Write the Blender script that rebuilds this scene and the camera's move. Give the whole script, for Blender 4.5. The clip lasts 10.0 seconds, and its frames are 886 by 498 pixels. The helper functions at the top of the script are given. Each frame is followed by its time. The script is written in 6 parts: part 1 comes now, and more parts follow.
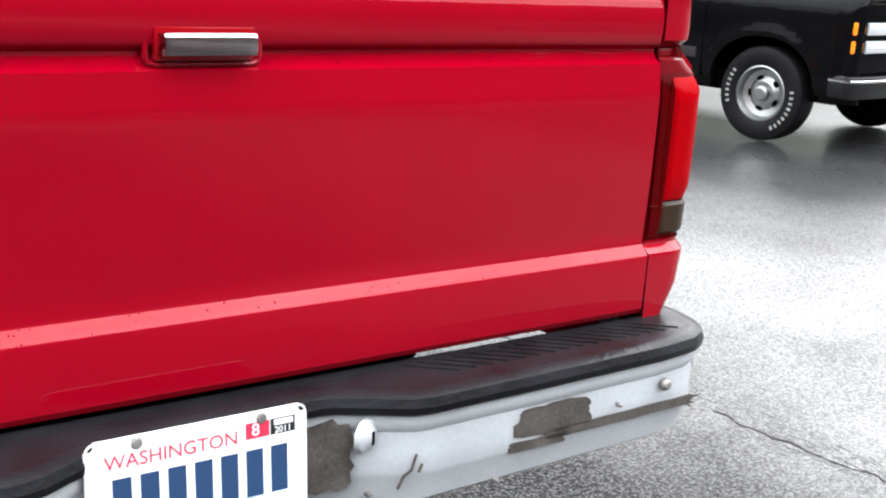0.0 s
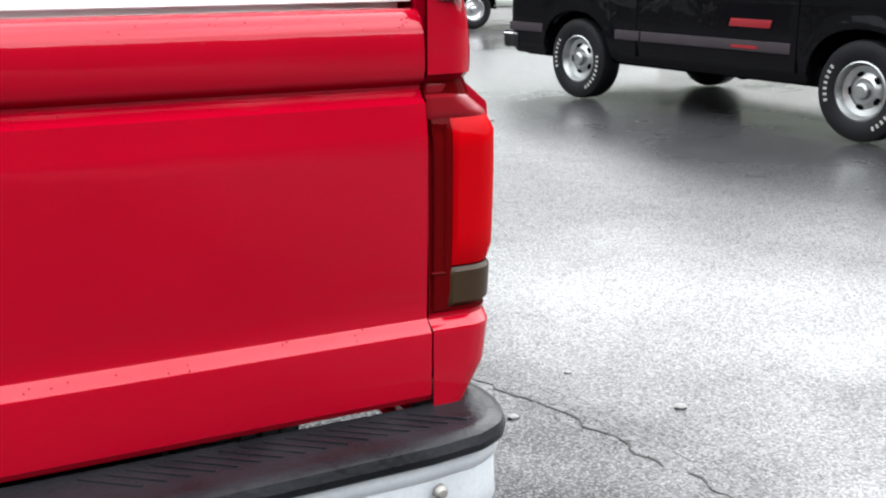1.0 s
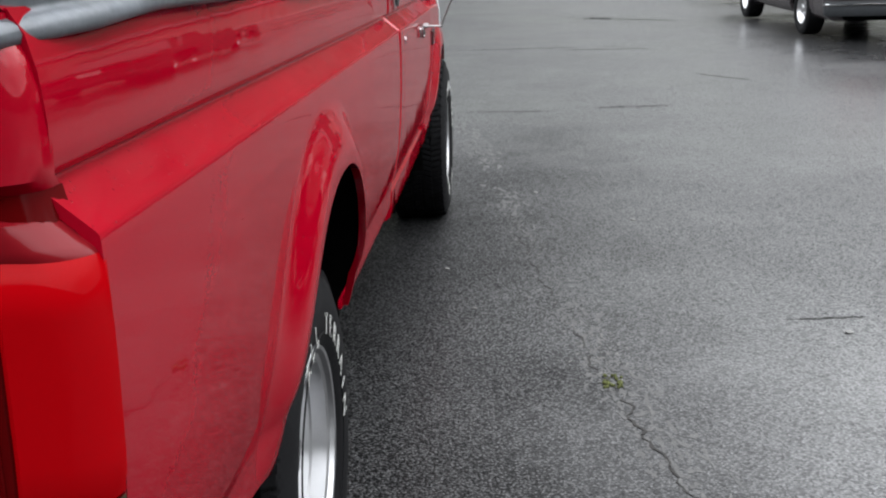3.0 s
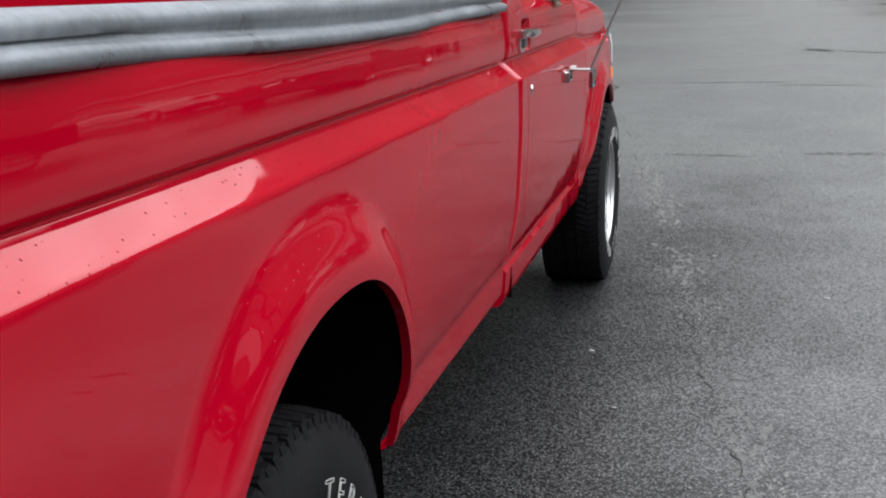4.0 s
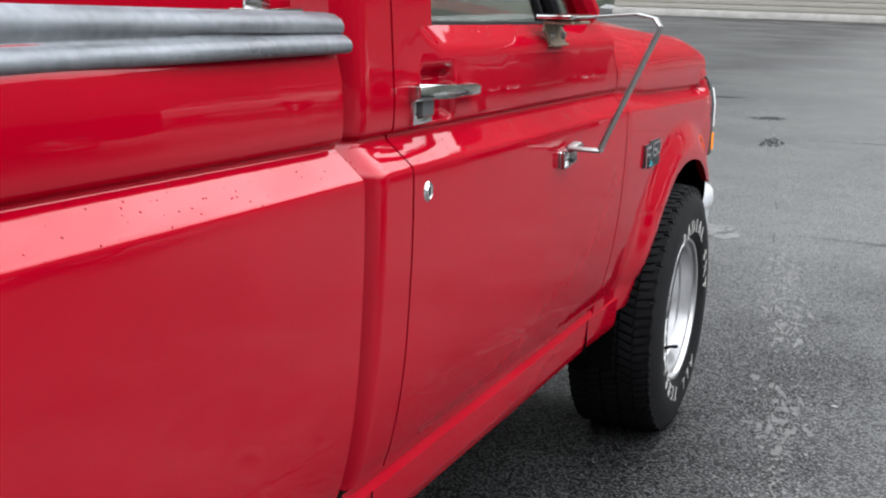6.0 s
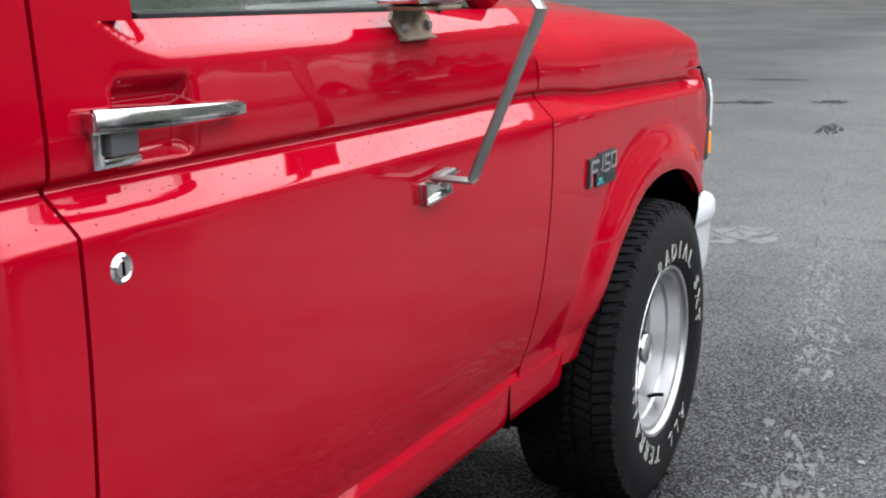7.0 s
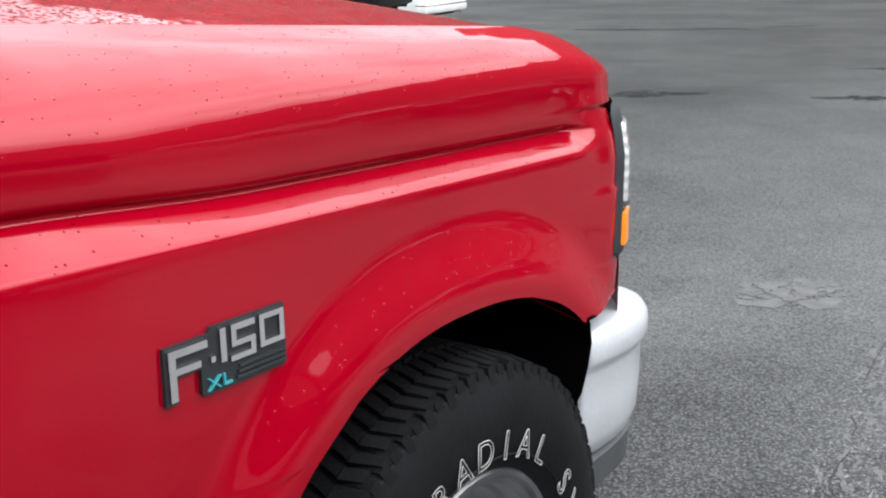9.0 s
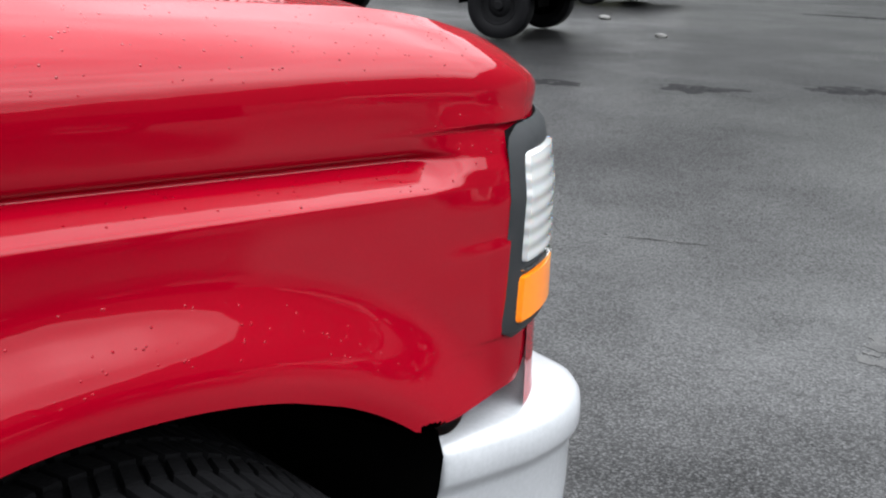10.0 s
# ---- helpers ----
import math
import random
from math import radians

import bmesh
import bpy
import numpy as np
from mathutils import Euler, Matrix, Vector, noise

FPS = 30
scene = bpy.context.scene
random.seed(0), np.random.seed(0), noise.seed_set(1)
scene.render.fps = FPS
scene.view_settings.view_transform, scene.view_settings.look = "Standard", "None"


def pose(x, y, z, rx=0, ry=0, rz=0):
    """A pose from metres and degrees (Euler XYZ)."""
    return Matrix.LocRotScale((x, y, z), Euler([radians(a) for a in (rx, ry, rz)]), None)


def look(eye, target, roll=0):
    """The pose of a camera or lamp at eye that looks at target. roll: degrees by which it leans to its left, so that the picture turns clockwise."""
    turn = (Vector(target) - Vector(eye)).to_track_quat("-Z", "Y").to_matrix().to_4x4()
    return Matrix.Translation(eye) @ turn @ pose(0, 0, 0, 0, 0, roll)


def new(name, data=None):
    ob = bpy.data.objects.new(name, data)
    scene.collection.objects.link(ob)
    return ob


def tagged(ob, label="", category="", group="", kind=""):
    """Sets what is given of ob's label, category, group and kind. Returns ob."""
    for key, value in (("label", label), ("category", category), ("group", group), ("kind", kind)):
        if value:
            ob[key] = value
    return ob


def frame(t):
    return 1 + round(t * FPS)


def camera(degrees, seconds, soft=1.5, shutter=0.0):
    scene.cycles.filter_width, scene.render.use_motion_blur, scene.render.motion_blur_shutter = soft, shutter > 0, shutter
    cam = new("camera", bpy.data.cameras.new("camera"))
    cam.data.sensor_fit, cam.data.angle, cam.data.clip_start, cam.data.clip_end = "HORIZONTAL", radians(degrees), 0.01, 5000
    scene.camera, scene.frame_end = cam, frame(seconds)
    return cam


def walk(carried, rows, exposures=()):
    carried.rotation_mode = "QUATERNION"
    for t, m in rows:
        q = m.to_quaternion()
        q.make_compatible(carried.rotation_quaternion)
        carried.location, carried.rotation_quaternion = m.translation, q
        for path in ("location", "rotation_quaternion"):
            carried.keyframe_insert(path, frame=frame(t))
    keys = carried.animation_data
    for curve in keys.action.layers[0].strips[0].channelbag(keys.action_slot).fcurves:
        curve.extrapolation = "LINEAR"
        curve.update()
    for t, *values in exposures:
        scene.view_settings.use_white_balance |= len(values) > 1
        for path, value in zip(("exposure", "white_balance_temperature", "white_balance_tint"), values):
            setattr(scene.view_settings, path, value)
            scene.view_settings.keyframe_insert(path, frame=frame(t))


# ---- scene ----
cam = camera(43.1, 10.0, soft=2.1)
PATH = [
    (0, (-0.52, -1.38, 1.311), (0.585, 0.205, 0.794), 3.2),
    (0.5, (-0.195, -1.413, 1.318), (0.79, 0.259, 0.832), -1.4),
    (1, (0.189, -1.415, 1.351), (1.051, 0.314, 0.833), -0.1),
    (1.5, (0.529, -1.265, 1.335), (1.298, 0.518, 0.86), 1.6),
    (2, (0.843, -1.117, 1.32), (1.283, 0.766, 0.807), -0.2),
    (2.2, (0.978, -1.067, 1.325), (1.257, 0.835, 0.776), 1.6),
    (3.3, (1.382, -0.62, 1.373), (1.139, 1.288, 0.824), -1.7),
    (3.5, (1.416, -0.437, 1.359), (1.081, 1.478, 0.89), -0.2),
    (4, (1.491, -0.143, 1.365), (1.006, 1.731, 0.861), -1.4),
    (4.5, (1.521, 0.21, 1.354), (0.985, 2.076, 0.873), -1.5),
    (5, (1.592, 0.544, 1.334), (0.93, 2.371, 0.858), -1.0),
    (5.5, (1.64, 0.909, 1.32), (0.925, 2.712, 0.832), -2.7),
    (5.7, (1.647, 1.069, 1.325), (0.923, 2.879, 0.882), 0.4),
    (6.8, (1.787, 1.832, 1.325), (0.876, 3.543, 0.832), -0.3),
    (7, (1.778, 1.984, 1.307), (0.865, 3.697, 0.826), -0.5),
    (7.5, (1.792, 2.351, 1.312), (0.869, 4.049, 0.798), -1.1),
    (8, (1.817, 2.747, 1.3), (0.8, 4.395, 0.797), 1.5),
    (8.5, (1.796, 3.097, 1.287), (0.741, 4.72, 0.783), -0.7),
    (9, (1.787, 3.435, 1.299), (0.673, 5.014, 0.782), -1.0),
    (9.5, (1.843, 3.801, 1.285), (0.54, 5.226, 0.763), 1.7),
    (10, (1.851, 4.187, 1.28), (0.453, 5.499, 0.71), 1.5),
]
walk(cam, [(t, look(eye, target, roll)) for t, eye, target, roll in PATH], exposures=[(0, 0.62), (1.0, 0.6), (1.5, -0.05), (2.0, -0.25), (3.5, -0.12), (5.5, 0.15), (7.0, 0.25), (8.5, 0.12), (9.5, -0.05), (10, -0.15)])

# ---- light ----
SUN_EL, SUN_AZ = 30.0, 48.0
world = bpy.data.worlds.new("sky")
scene.world = world
world.use_nodes = True
wn = world.node_tree.nodes
wl = world.node_tree.links
wn.clear()
w_out = wn.new("ShaderNodeOutputWorld")
w_bg = wn.new("ShaderNodeBackground")
w_sky = wn.new("ShaderNodeTexSky")
w_sky.sky_type = "NISHITA"
w_sky.sun_disc = False
w_sky.sun_elevation = radians(SUN_EL)
w_sky.sun_rotation = radians(SUN_AZ)
w_sky.air_density, w_sky.dust_density, w_sky.ozone_density = 1.0, 4.0, 1.0
w_grey = wn.new("ShaderNodeHueSaturation")
w_grey.inputs["Saturation"].default_value = 0.12
w_grey.inputs["Value"].default_value = 1.0
w_co = wn.new("ShaderNodeTexCoord")
w_map = wn.new("ShaderNodeMapping")
w_map.inputs["Scale"].default_value = (1.2, 1.2, 3.2)
w_noise = wn.new("ShaderNodeTexNoise")
w_noise.inputs["Scale"].default_value = 2.2
w_noise.inputs["Detail"].default_value = 6.0
w_noise.inputs["Roughness"].default_value = 0.55
w_ramp = wn.new("ShaderNodeMapRange")
w_ramp.inputs["From Min"].default_value = 0.3
w_ramp.inputs["From Max"].default_value = 0.7
w_ramp.inputs["To Min"].default_value = 0.72
w_ramp.inputs["To Max"].default_value = 1.32
w_mul = wn.new("ShaderNodeMix")
w_mul.data_type, w_mul.blend_type = "RGBA", "MULTIPLY"
w_mul.inputs["Factor"].default_value = 1.0
wl.new(w_sky.outputs[0], w_grey.inputs["Color"])
wl.new(w_co.outputs["Generated"], w_map.inputs[0])
wl.new(w_map.outputs[0], w_noise.inputs["Vector"])
wl.new(w_noise.outputs["Fac"], w_ramp.inputs["Value"])
# cloud cover evens the sky out
w_cloud = wn.new("ShaderNodeMix")
w_cloud.data_type = "RGBA"
w_cloud.inputs["Factor"].default_value = 0.88
w_cloud.inputs["B"].default_value = (11.6, 12.0, 12.6, 1)
wl.new(w_grey.outputs[0], w_cloud.inputs["A"])
wl.new(w_cloud.outputs["Result"], w_mul.inputs["A"])
# an overcast sky is brighter overhead than near the horizon
w_sep = wn.new("ShaderNodeSeparateXYZ")
w_grad = wn.new("ShaderNodeMapRange")
w_grad.interpolation_type = "SMOOTHSTEP"
w_grad.inputs["From Min"].default_value = 0.2
w_grad.inputs["From Max"].default_value = 0.62
w_grad.inputs["To Min"].default_value = 1.0
w_grad.inputs["To Max"].default_value = 3.0
w_edge = wn.new("ShaderNodeMath")
w_edge.operation = "MULTIPLY_ADD"
w_edge.inputs[1].default_value = 0.22
w_both = wn.new("ShaderNodeMath")
w_both.operation = "MULTIPLY"
wl.new(w_co.outputs["Generated"], w_sep.inputs[0])
wl.new(w_noise.outputs["Fac"], w_edge.inputs[0])
w_lift = wn.new("ShaderNodeMath")
w_lift.operation = "SUBTRACT"
w_lift.inputs[1].default_value = 0.11
wl.new(w_sep.outputs["Z"], w_lift.inputs[0])
wl.new(w_lift.outputs[0], w_edge.inputs[2])
wl.new(w_edge.outputs[0], w_grad.inputs["Value"])
wl.new(w_ramp.outputs[0], w_both.inputs[0])
wl.new(w_grad.outputs[0], w_both.inputs[1])
wl.new(w_both.outputs[0], w_mul.inputs["B"])
wl.new(w_mul.outputs["Result"], w_bg.inputs["Color"])
wl.new(w_bg.outputs[0], w_out.inputs["Surface"])
w_bg.inputs["Strength"].default_value = 0.172

sun = new("sun", bpy.data.lights.new("sun", "SUN"))
sun.data.energy = 0.5
sun.data.angle = radians(80)
sun.data.color = (1.0, 0.97, 0.93)
# The bearing of the sky's sun runs clockwise from +y.
sun_dir = Vector((math.sin(radians(SUN_AZ)) * math.cos(radians(SUN_EL)), math.cos(radians(SUN_AZ)) * math.cos(radians(SUN_EL)), math.sin(radians(SUN_EL))))
sun.matrix_world = look(sun_dir * 60, (0, 0, 0))


# ---- materials ----
SHEEN = 0.58                   # rough specular of soaked, dull surfaces


def material(name, base, rough=0.5, metal=0.0, coat=0.0, coat_rough=0.03, spec=0.5, vary=0.0, vary_scale=6.0, grain=0.0, grain_scale=120.0, bump=0.0, bump_scale=80.0, rough_vary=0.0):
    spec *= 1.0 if metal > 0.5 else SHEEN
    m = bpy.data.materials.new(name)
    m.use_nodes = True
    n, l = m.node_tree.nodes, m.node_tree.links
    p = n["Principled BSDF"]
    p.inputs["Base Color"].default_value = (*base, 1)
    p.inputs["Roughness"].default_value = rough
    p.inputs["Metallic"].default_value = metal
    p.inputs["Coat Weight"].default_value = coat
    p.inputs["Coat Roughness"].default_value = coat_rough
    p.inputs["Specular IOR Level"].default_value = spec
    co = n.new("ShaderNodeTexCoord")
    if vary or grain or rough_vary:
        a = n.new("ShaderNodeTexNoise")
        a.inputs["Scale"].default_value = vary_scale
        a.inputs["Detail"].default_value = 5
        b = n.new("ShaderNodeTexNoise")
        b.inputs["Scale"].default_value = grain_scale
        b.inputs["Detail"].default_value = 3
        l.new(co.outputs["Object"], a.inputs["Vector"])
        l.new(co.outputs["Object"], b.inputs["Vector"])
        ra, rb = n.new("ShaderNodeMapRange"), n.new("ShaderNodeMapRange")
        for r, v in ((ra, vary), (rb, grain)):
            r.inputs["From Min"].default_value, r.inputs["From Max"].default_value = 0.3, 0.7
            r.inputs["To Min"].default_value, r.inputs["To Max"].default_value = 1 - v, 1 + v
        l.new(a.outputs["Fac"], ra.inputs["Value"])
        l.new(b.outputs["Fac"], rb.inputs["Value"])
        mu = n.new("ShaderNodeMath")
        mu.operation = "MULTIPLY"
        l.new(ra.outputs[0], mu.inputs[0])
        l.new(rb.outputs[0], mu.inputs[1])
        sc = n.new("ShaderNodeVectorMath")
        sc.operation = "SCALE"
        sc.inputs[0].default_value = base
        l.new(mu.outputs[0], sc.inputs["Scale"])
        l.new(sc.outputs[0], p.inputs["Base Color"])
        if rough_vary:
            rr = n.new("ShaderNodeMapRange")
            rr.inputs["From Min"].default_value, rr.inputs["From Max"].default_value = 0.3, 0.7
            rr.inputs["To Min"].default_value, rr.inputs["To Max"].default_value = max(rough - rough_vary, 0.01), rough + rough_vary
            l.new(a.outputs["Fac"], rr.inputs["Value"])
            l.new(rr.outputs[0], p.inputs["Roughness"])
    if bump:
        c = n.new("ShaderNodeTexNoise")
        c.inputs["Scale"].default_value = bump_scale
        c.inputs["Detail"].default_value = 4
        l.new(co.outputs["Object"], c.inputs["Vector"])
        bp = n.new("ShaderNodeBump")
        bp.inputs["Strength"].default_value = bump
        bp.inputs["Distance"].default_value = 0.004
        l.new(c.outputs["Fac"], bp.inputs["Height"])
        l.new(bp.outputs[0], p.inputs["Normal"])
    return m


def car_paint(name, base, drops=0.0, rough=0.5, coat=1.0, wave=0.004, coat_rough=0.03, pearl=None, bead=0.002):
    """Clear-coated paint with dull patches, orange peel and, on upward faces, rain drops."""
    m = material(name, base, rough, 0.0, coat, coat_rough, 0.0, 0.07, 2.5, 0.03, 300)
    n, l = m.node_tree.nodes, m.node_tree.links
    p = n["Principled BSDF"]
    co = n.new("ShaderNodeTexCoord")
    low = n.new("ShaderNodeTexNoise")
    low.inputs["Scale"].default_value = 5.0
    low.inputs["Detail"].default_value = 2
    l.new(co.outputs["Object"], low.inputs["Vector"])
    b1 = n.new("ShaderNodeBump")
    b1.inputs["Strength"].default_value = 1.0
    b1.inputs["Distance"].default_value = wave
    l.new(low.outputs["Fac"], b1.inputs["Height"])
    last = b1
    if drops:
        vo = n.new("ShaderNodeTexVoronoi")
        vo.inputs["Scale"].default_value = 150.0
        l.new(co.outputs["Object"], vo.inputs["Vector"])
        size = n.new("ShaderNodeMapRange")
        size.inputs["From Min"].default_value, size.inputs["From Max"].default_value = (0.12, 0.46) if drops > 0.5 else (0.08, 0.24)
        size.inputs["To Min"].default_value, size.inputs["To Max"].default_value = 1.0, 0.0
        l.new(vo.outputs["Distance"], size.inputs["Value"])
        pick = n.new("ShaderNodeMath")
        pick.operation = "GREATER_THAN"
        pick.inputs[1].default_value = 1.0 - drops
        sep = n.new("ShaderNodeSeparateColor")
        l.new(vo.outputs["Color"], sep.inputs[0])
        l.new(sep.outputs[0], pick.inputs[0])
        geo = n.new("ShaderNodeNewGeometry")
        sx = n.new("ShaderNodeSeparateXYZ")
        l.new(geo.outputs["True Normal"], sx.inputs[0])
        up = n.new("ShaderNodeMapRange")
        up.inputs["From Min"].default_value, up.inputs["From Max"].default_value = 0.2, 0.55
        l.new(sx.outputs["Z"], up.inputs["Value"])
        m1, m2 = n.new("ShaderNodeMath"), n.new("ShaderNodeMath")
        m1.operation = m2.operation = "MULTIPLY"
        l.new(size.outputs[0], m1.inputs[0])
        l.new(pick.outputs[0], m1.inputs[1])
        l.new(m1.outputs[0], m2.inputs[0])
        l.new(up.outputs[0], m2.inputs[1])
        b2 = n.new("ShaderNodeBump")
        b2.inputs["Strength"].default_value = 1.0
        b2.inputs["Distance"].default_value = bead
        l.new(m2.outputs[0], b2.inputs["Height"])
        l.new(b1.outputs[0], b2.inputs["Normal"])
        last = b2
    p.inputs["Coat IOR"].default_value = 1.42
    if pearl:
        # pigment flakes under the coat mirror in the paint's own colour
        p.inputs["Roughness"].default_value = 0.10
        p.inputs["Metallic"].default_value = 0.075
        p.inputs["Specular Tint"].default_value = (*pearl, 1)
    l.new(last.outputs[0], p.inputs["Coat Normal"])
    l.new(last.outputs[0], p.inputs["Normal"])
    return m


def asphalt_material():
    m = bpy.data.materials.new("wet_asphalt")
    m.use_nodes = True
    n, l = m.node_tree.nodes, m.node_tree.links
    p = n["Principled BSDF"]
    co = n.new("ShaderNodeTexCoord")

    def noise_node(scale, detail=4, rough=0.55):
        a = n.new("ShaderNodeTexNoise")
        a.inputs["Scale"].default_value, a.inputs["Detail"].default_value, a.inputs["Roughness"].default_value = scale, detail, rough
        l.new(co.outputs["Object"], a.inputs["Vector"])
        return a

    def span(src, f0, f1, t0, t1):
        r = n.new("ShaderNodeMapRange")
        r.inputs["From Min"].default_value, r.inputs["From Max"].default_value = f0, f1
        r.inputs["To Min"].default_value, r.inputs["To Max"].default_value = t0, t1
        l.new(src, r.inputs["Value"])
        return r

    def maths(op, a, b):
        x = n.new("ShaderNodeMath")
        x.operation = op
        for k, v in enumerate((a, b)):
            if isinstance(v, float):
                x.inputs[k].default_value = v
            else:
                l.new(v, x.inputs[k])
        return x.outputs[0]

    big, mid = noise_node(0.35, 5), noise_node(2.2, 6, 0.65)
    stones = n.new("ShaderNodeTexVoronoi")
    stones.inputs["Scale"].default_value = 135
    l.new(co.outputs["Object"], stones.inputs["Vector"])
    sep = n.new("ShaderNodeSeparateColor")
    l.new(stones.outputs["Color"], sep.inputs[0])
    tone = span(maths("ADD", maths("MULTIPLY", sep.outputs[0], 0.6), maths("MULTIPLY", noise_node(38, 3, 0.7).outputs["Fac"], 0.8)), 0.1, 1.1, 0.35, 1.65)
    pale = span(sep.outputs[1], 0.93, 0.97, 0.0, 1.0)
    patch = span(big.outputs["Fac"], 0.35, 0.65, 0.8, 1.25)
    stain = span(mid.outputs["Fac"], 0.35, 0.7, 0.8, 1.2)
    value = maths("MULTIPLY", maths("MULTIPLY", tone.outputs[0], patch.outputs[0]), stain.outputs[0])
    value = maths("ADD", value, maths("MULTIPLY", pale.outputs[0], 1.6))
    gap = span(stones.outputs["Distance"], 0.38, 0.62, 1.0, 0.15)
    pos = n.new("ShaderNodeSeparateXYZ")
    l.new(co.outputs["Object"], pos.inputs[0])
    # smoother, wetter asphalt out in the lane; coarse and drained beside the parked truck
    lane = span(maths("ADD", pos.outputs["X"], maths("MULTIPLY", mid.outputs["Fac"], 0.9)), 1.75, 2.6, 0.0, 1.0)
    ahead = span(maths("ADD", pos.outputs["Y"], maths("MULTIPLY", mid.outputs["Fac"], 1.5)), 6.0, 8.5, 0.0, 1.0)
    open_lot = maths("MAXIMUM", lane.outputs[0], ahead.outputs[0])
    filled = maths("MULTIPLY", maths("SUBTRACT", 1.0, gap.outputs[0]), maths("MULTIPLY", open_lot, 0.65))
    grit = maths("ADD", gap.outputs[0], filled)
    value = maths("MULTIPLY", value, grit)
    # Painted dimming towards -x: colour, gloss and film all drop for the weaker glare.
    west_dim = span(pos.outputs["X"], -2.0, 2.6, 0.33, 1.0)
    value = maths("MULTIPLY", value, span(west_dim.outputs[0], 0.33, 1.0, 0.62, 1.0).outputs[0])
    value = maths("MULTIPLY", value, maths("ADD", maths("MULTIPLY", open_lot, 0.2), 2.1))
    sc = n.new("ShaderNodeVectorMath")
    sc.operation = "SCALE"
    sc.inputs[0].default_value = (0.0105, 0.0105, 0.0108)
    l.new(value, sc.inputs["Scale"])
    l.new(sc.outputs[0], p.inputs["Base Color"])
    wet = span(big.outputs["Fac"], 0.38, 0.62, 0.0, 1.0)
    rough = span(maths("ADD", maths("MULTIPLY", wet.outputs[0], 0.6), maths("MULTIPLY", mid.outputs["Fac"], 0.4)), 0.25, 0.8, 0.50, 0.36)
    pool = span(maths("ADD", pos.outputs["X"], maths("MULTIPLY", mid.outputs["Fac"], 0.8)), 4.1, 5.6, 0.0, 0.13)
    l.new(maths("SUBTRACT", rough.outputs[0], maths("MULTIPLY", pool.outputs[0], 1.1)), p.inputs["Roughness"])
    gloss = span(sep.outputs[2], 0.1, 1.0, 0.04, 0.75)
    l.new(maths("MULTIPLY", maths("MULTIPLY", gloss.outputs[0], grit), maths("MULTIPLY", west_dim.outputs[0], west_dim.outputs[0])), p.inputs["Specular IOR Level"])
    # a film of water, smoother than the stones under it
    film = span(maths("ADD", maths("MULTIPLY", wet.outputs[0], 0.6), maths("MULTIPLY", mid.outputs["Fac"], 0.4)), 0.2, 0.75, 0.35, 1.05)
    l.new(maths("MULTIPLY", maths("MULTIPLY", film.outputs[0], west_dim.outputs[0]), maths("ADD", maths("MULTIPLY", maths("ADD", open_lot, maths("MULTIPLY", ahead.outputs[0], 0.8)), 0.46), 0.24)), p.inputs["Coat Weight"])
    l.new(maths("SUBTRACT", span(open_lot, 0.0, 1.0, 0.24, 0.27).outputs[0], pool.outputs[0]), p.inputs["Coat Roughness"])
    p.inputs["Coat IOR"].default_value = 1.33
    h = maths("ADD", maths("MULTIPLY", stones.outputs["Distance"], -1.0), maths("MULTIPLY", noise_node(60, 3).outputs["Fac"], 0.25))
    bp = n.new("ShaderNodeBump")
    dry = maths("MULTIPLY", span(wet.outputs[0], 0.0, 1.0, 1.0, 0.2).outputs[0], span(pool.outputs[0], 0.0, 0.13, 1.0, 0.35).outputs[0])
    l.new(maths("MULTIPLY", span(open_lot, 0.0, 1.0, 0.85, 0.4).outputs[0], dry), bp.inputs["Strength"])
    bp.inputs["Distance"].default_value = 0.005
    l.new(h, bp.inputs["Height"])
    l.new(bp.outputs[0], p.inputs["Normal"])
    b2 = n.new("ShaderNodeBump")
    l.new(maths("MULTIPLY", span(open_lot, 0.0, 1.0, 0.6, 0.12).outputs[0], dry), b2.inputs["Strength"])
    b2.inputs["Distance"].default_value = 0.0008
    l.new(h, b2.inputs["Height"])
    l.new(b2.outputs[0], p.inputs["Coat Normal"])
    return m


def glass_material(name, tint=(0.75, 0.85, 0.82)):
    m = bpy.data.materials.new(name)
    m.use_nodes = True
    p = m.node_tree.nodes["Principled BSDF"]
    p.inputs["Base Color"].default_value = (*tint, 1)
    p.inputs["Roughness"].default_value = 0.02
    p.inputs["Transmission Weight"].default_value = 1.0
    p.inputs["IOR"].default_value = 1.25
    return m


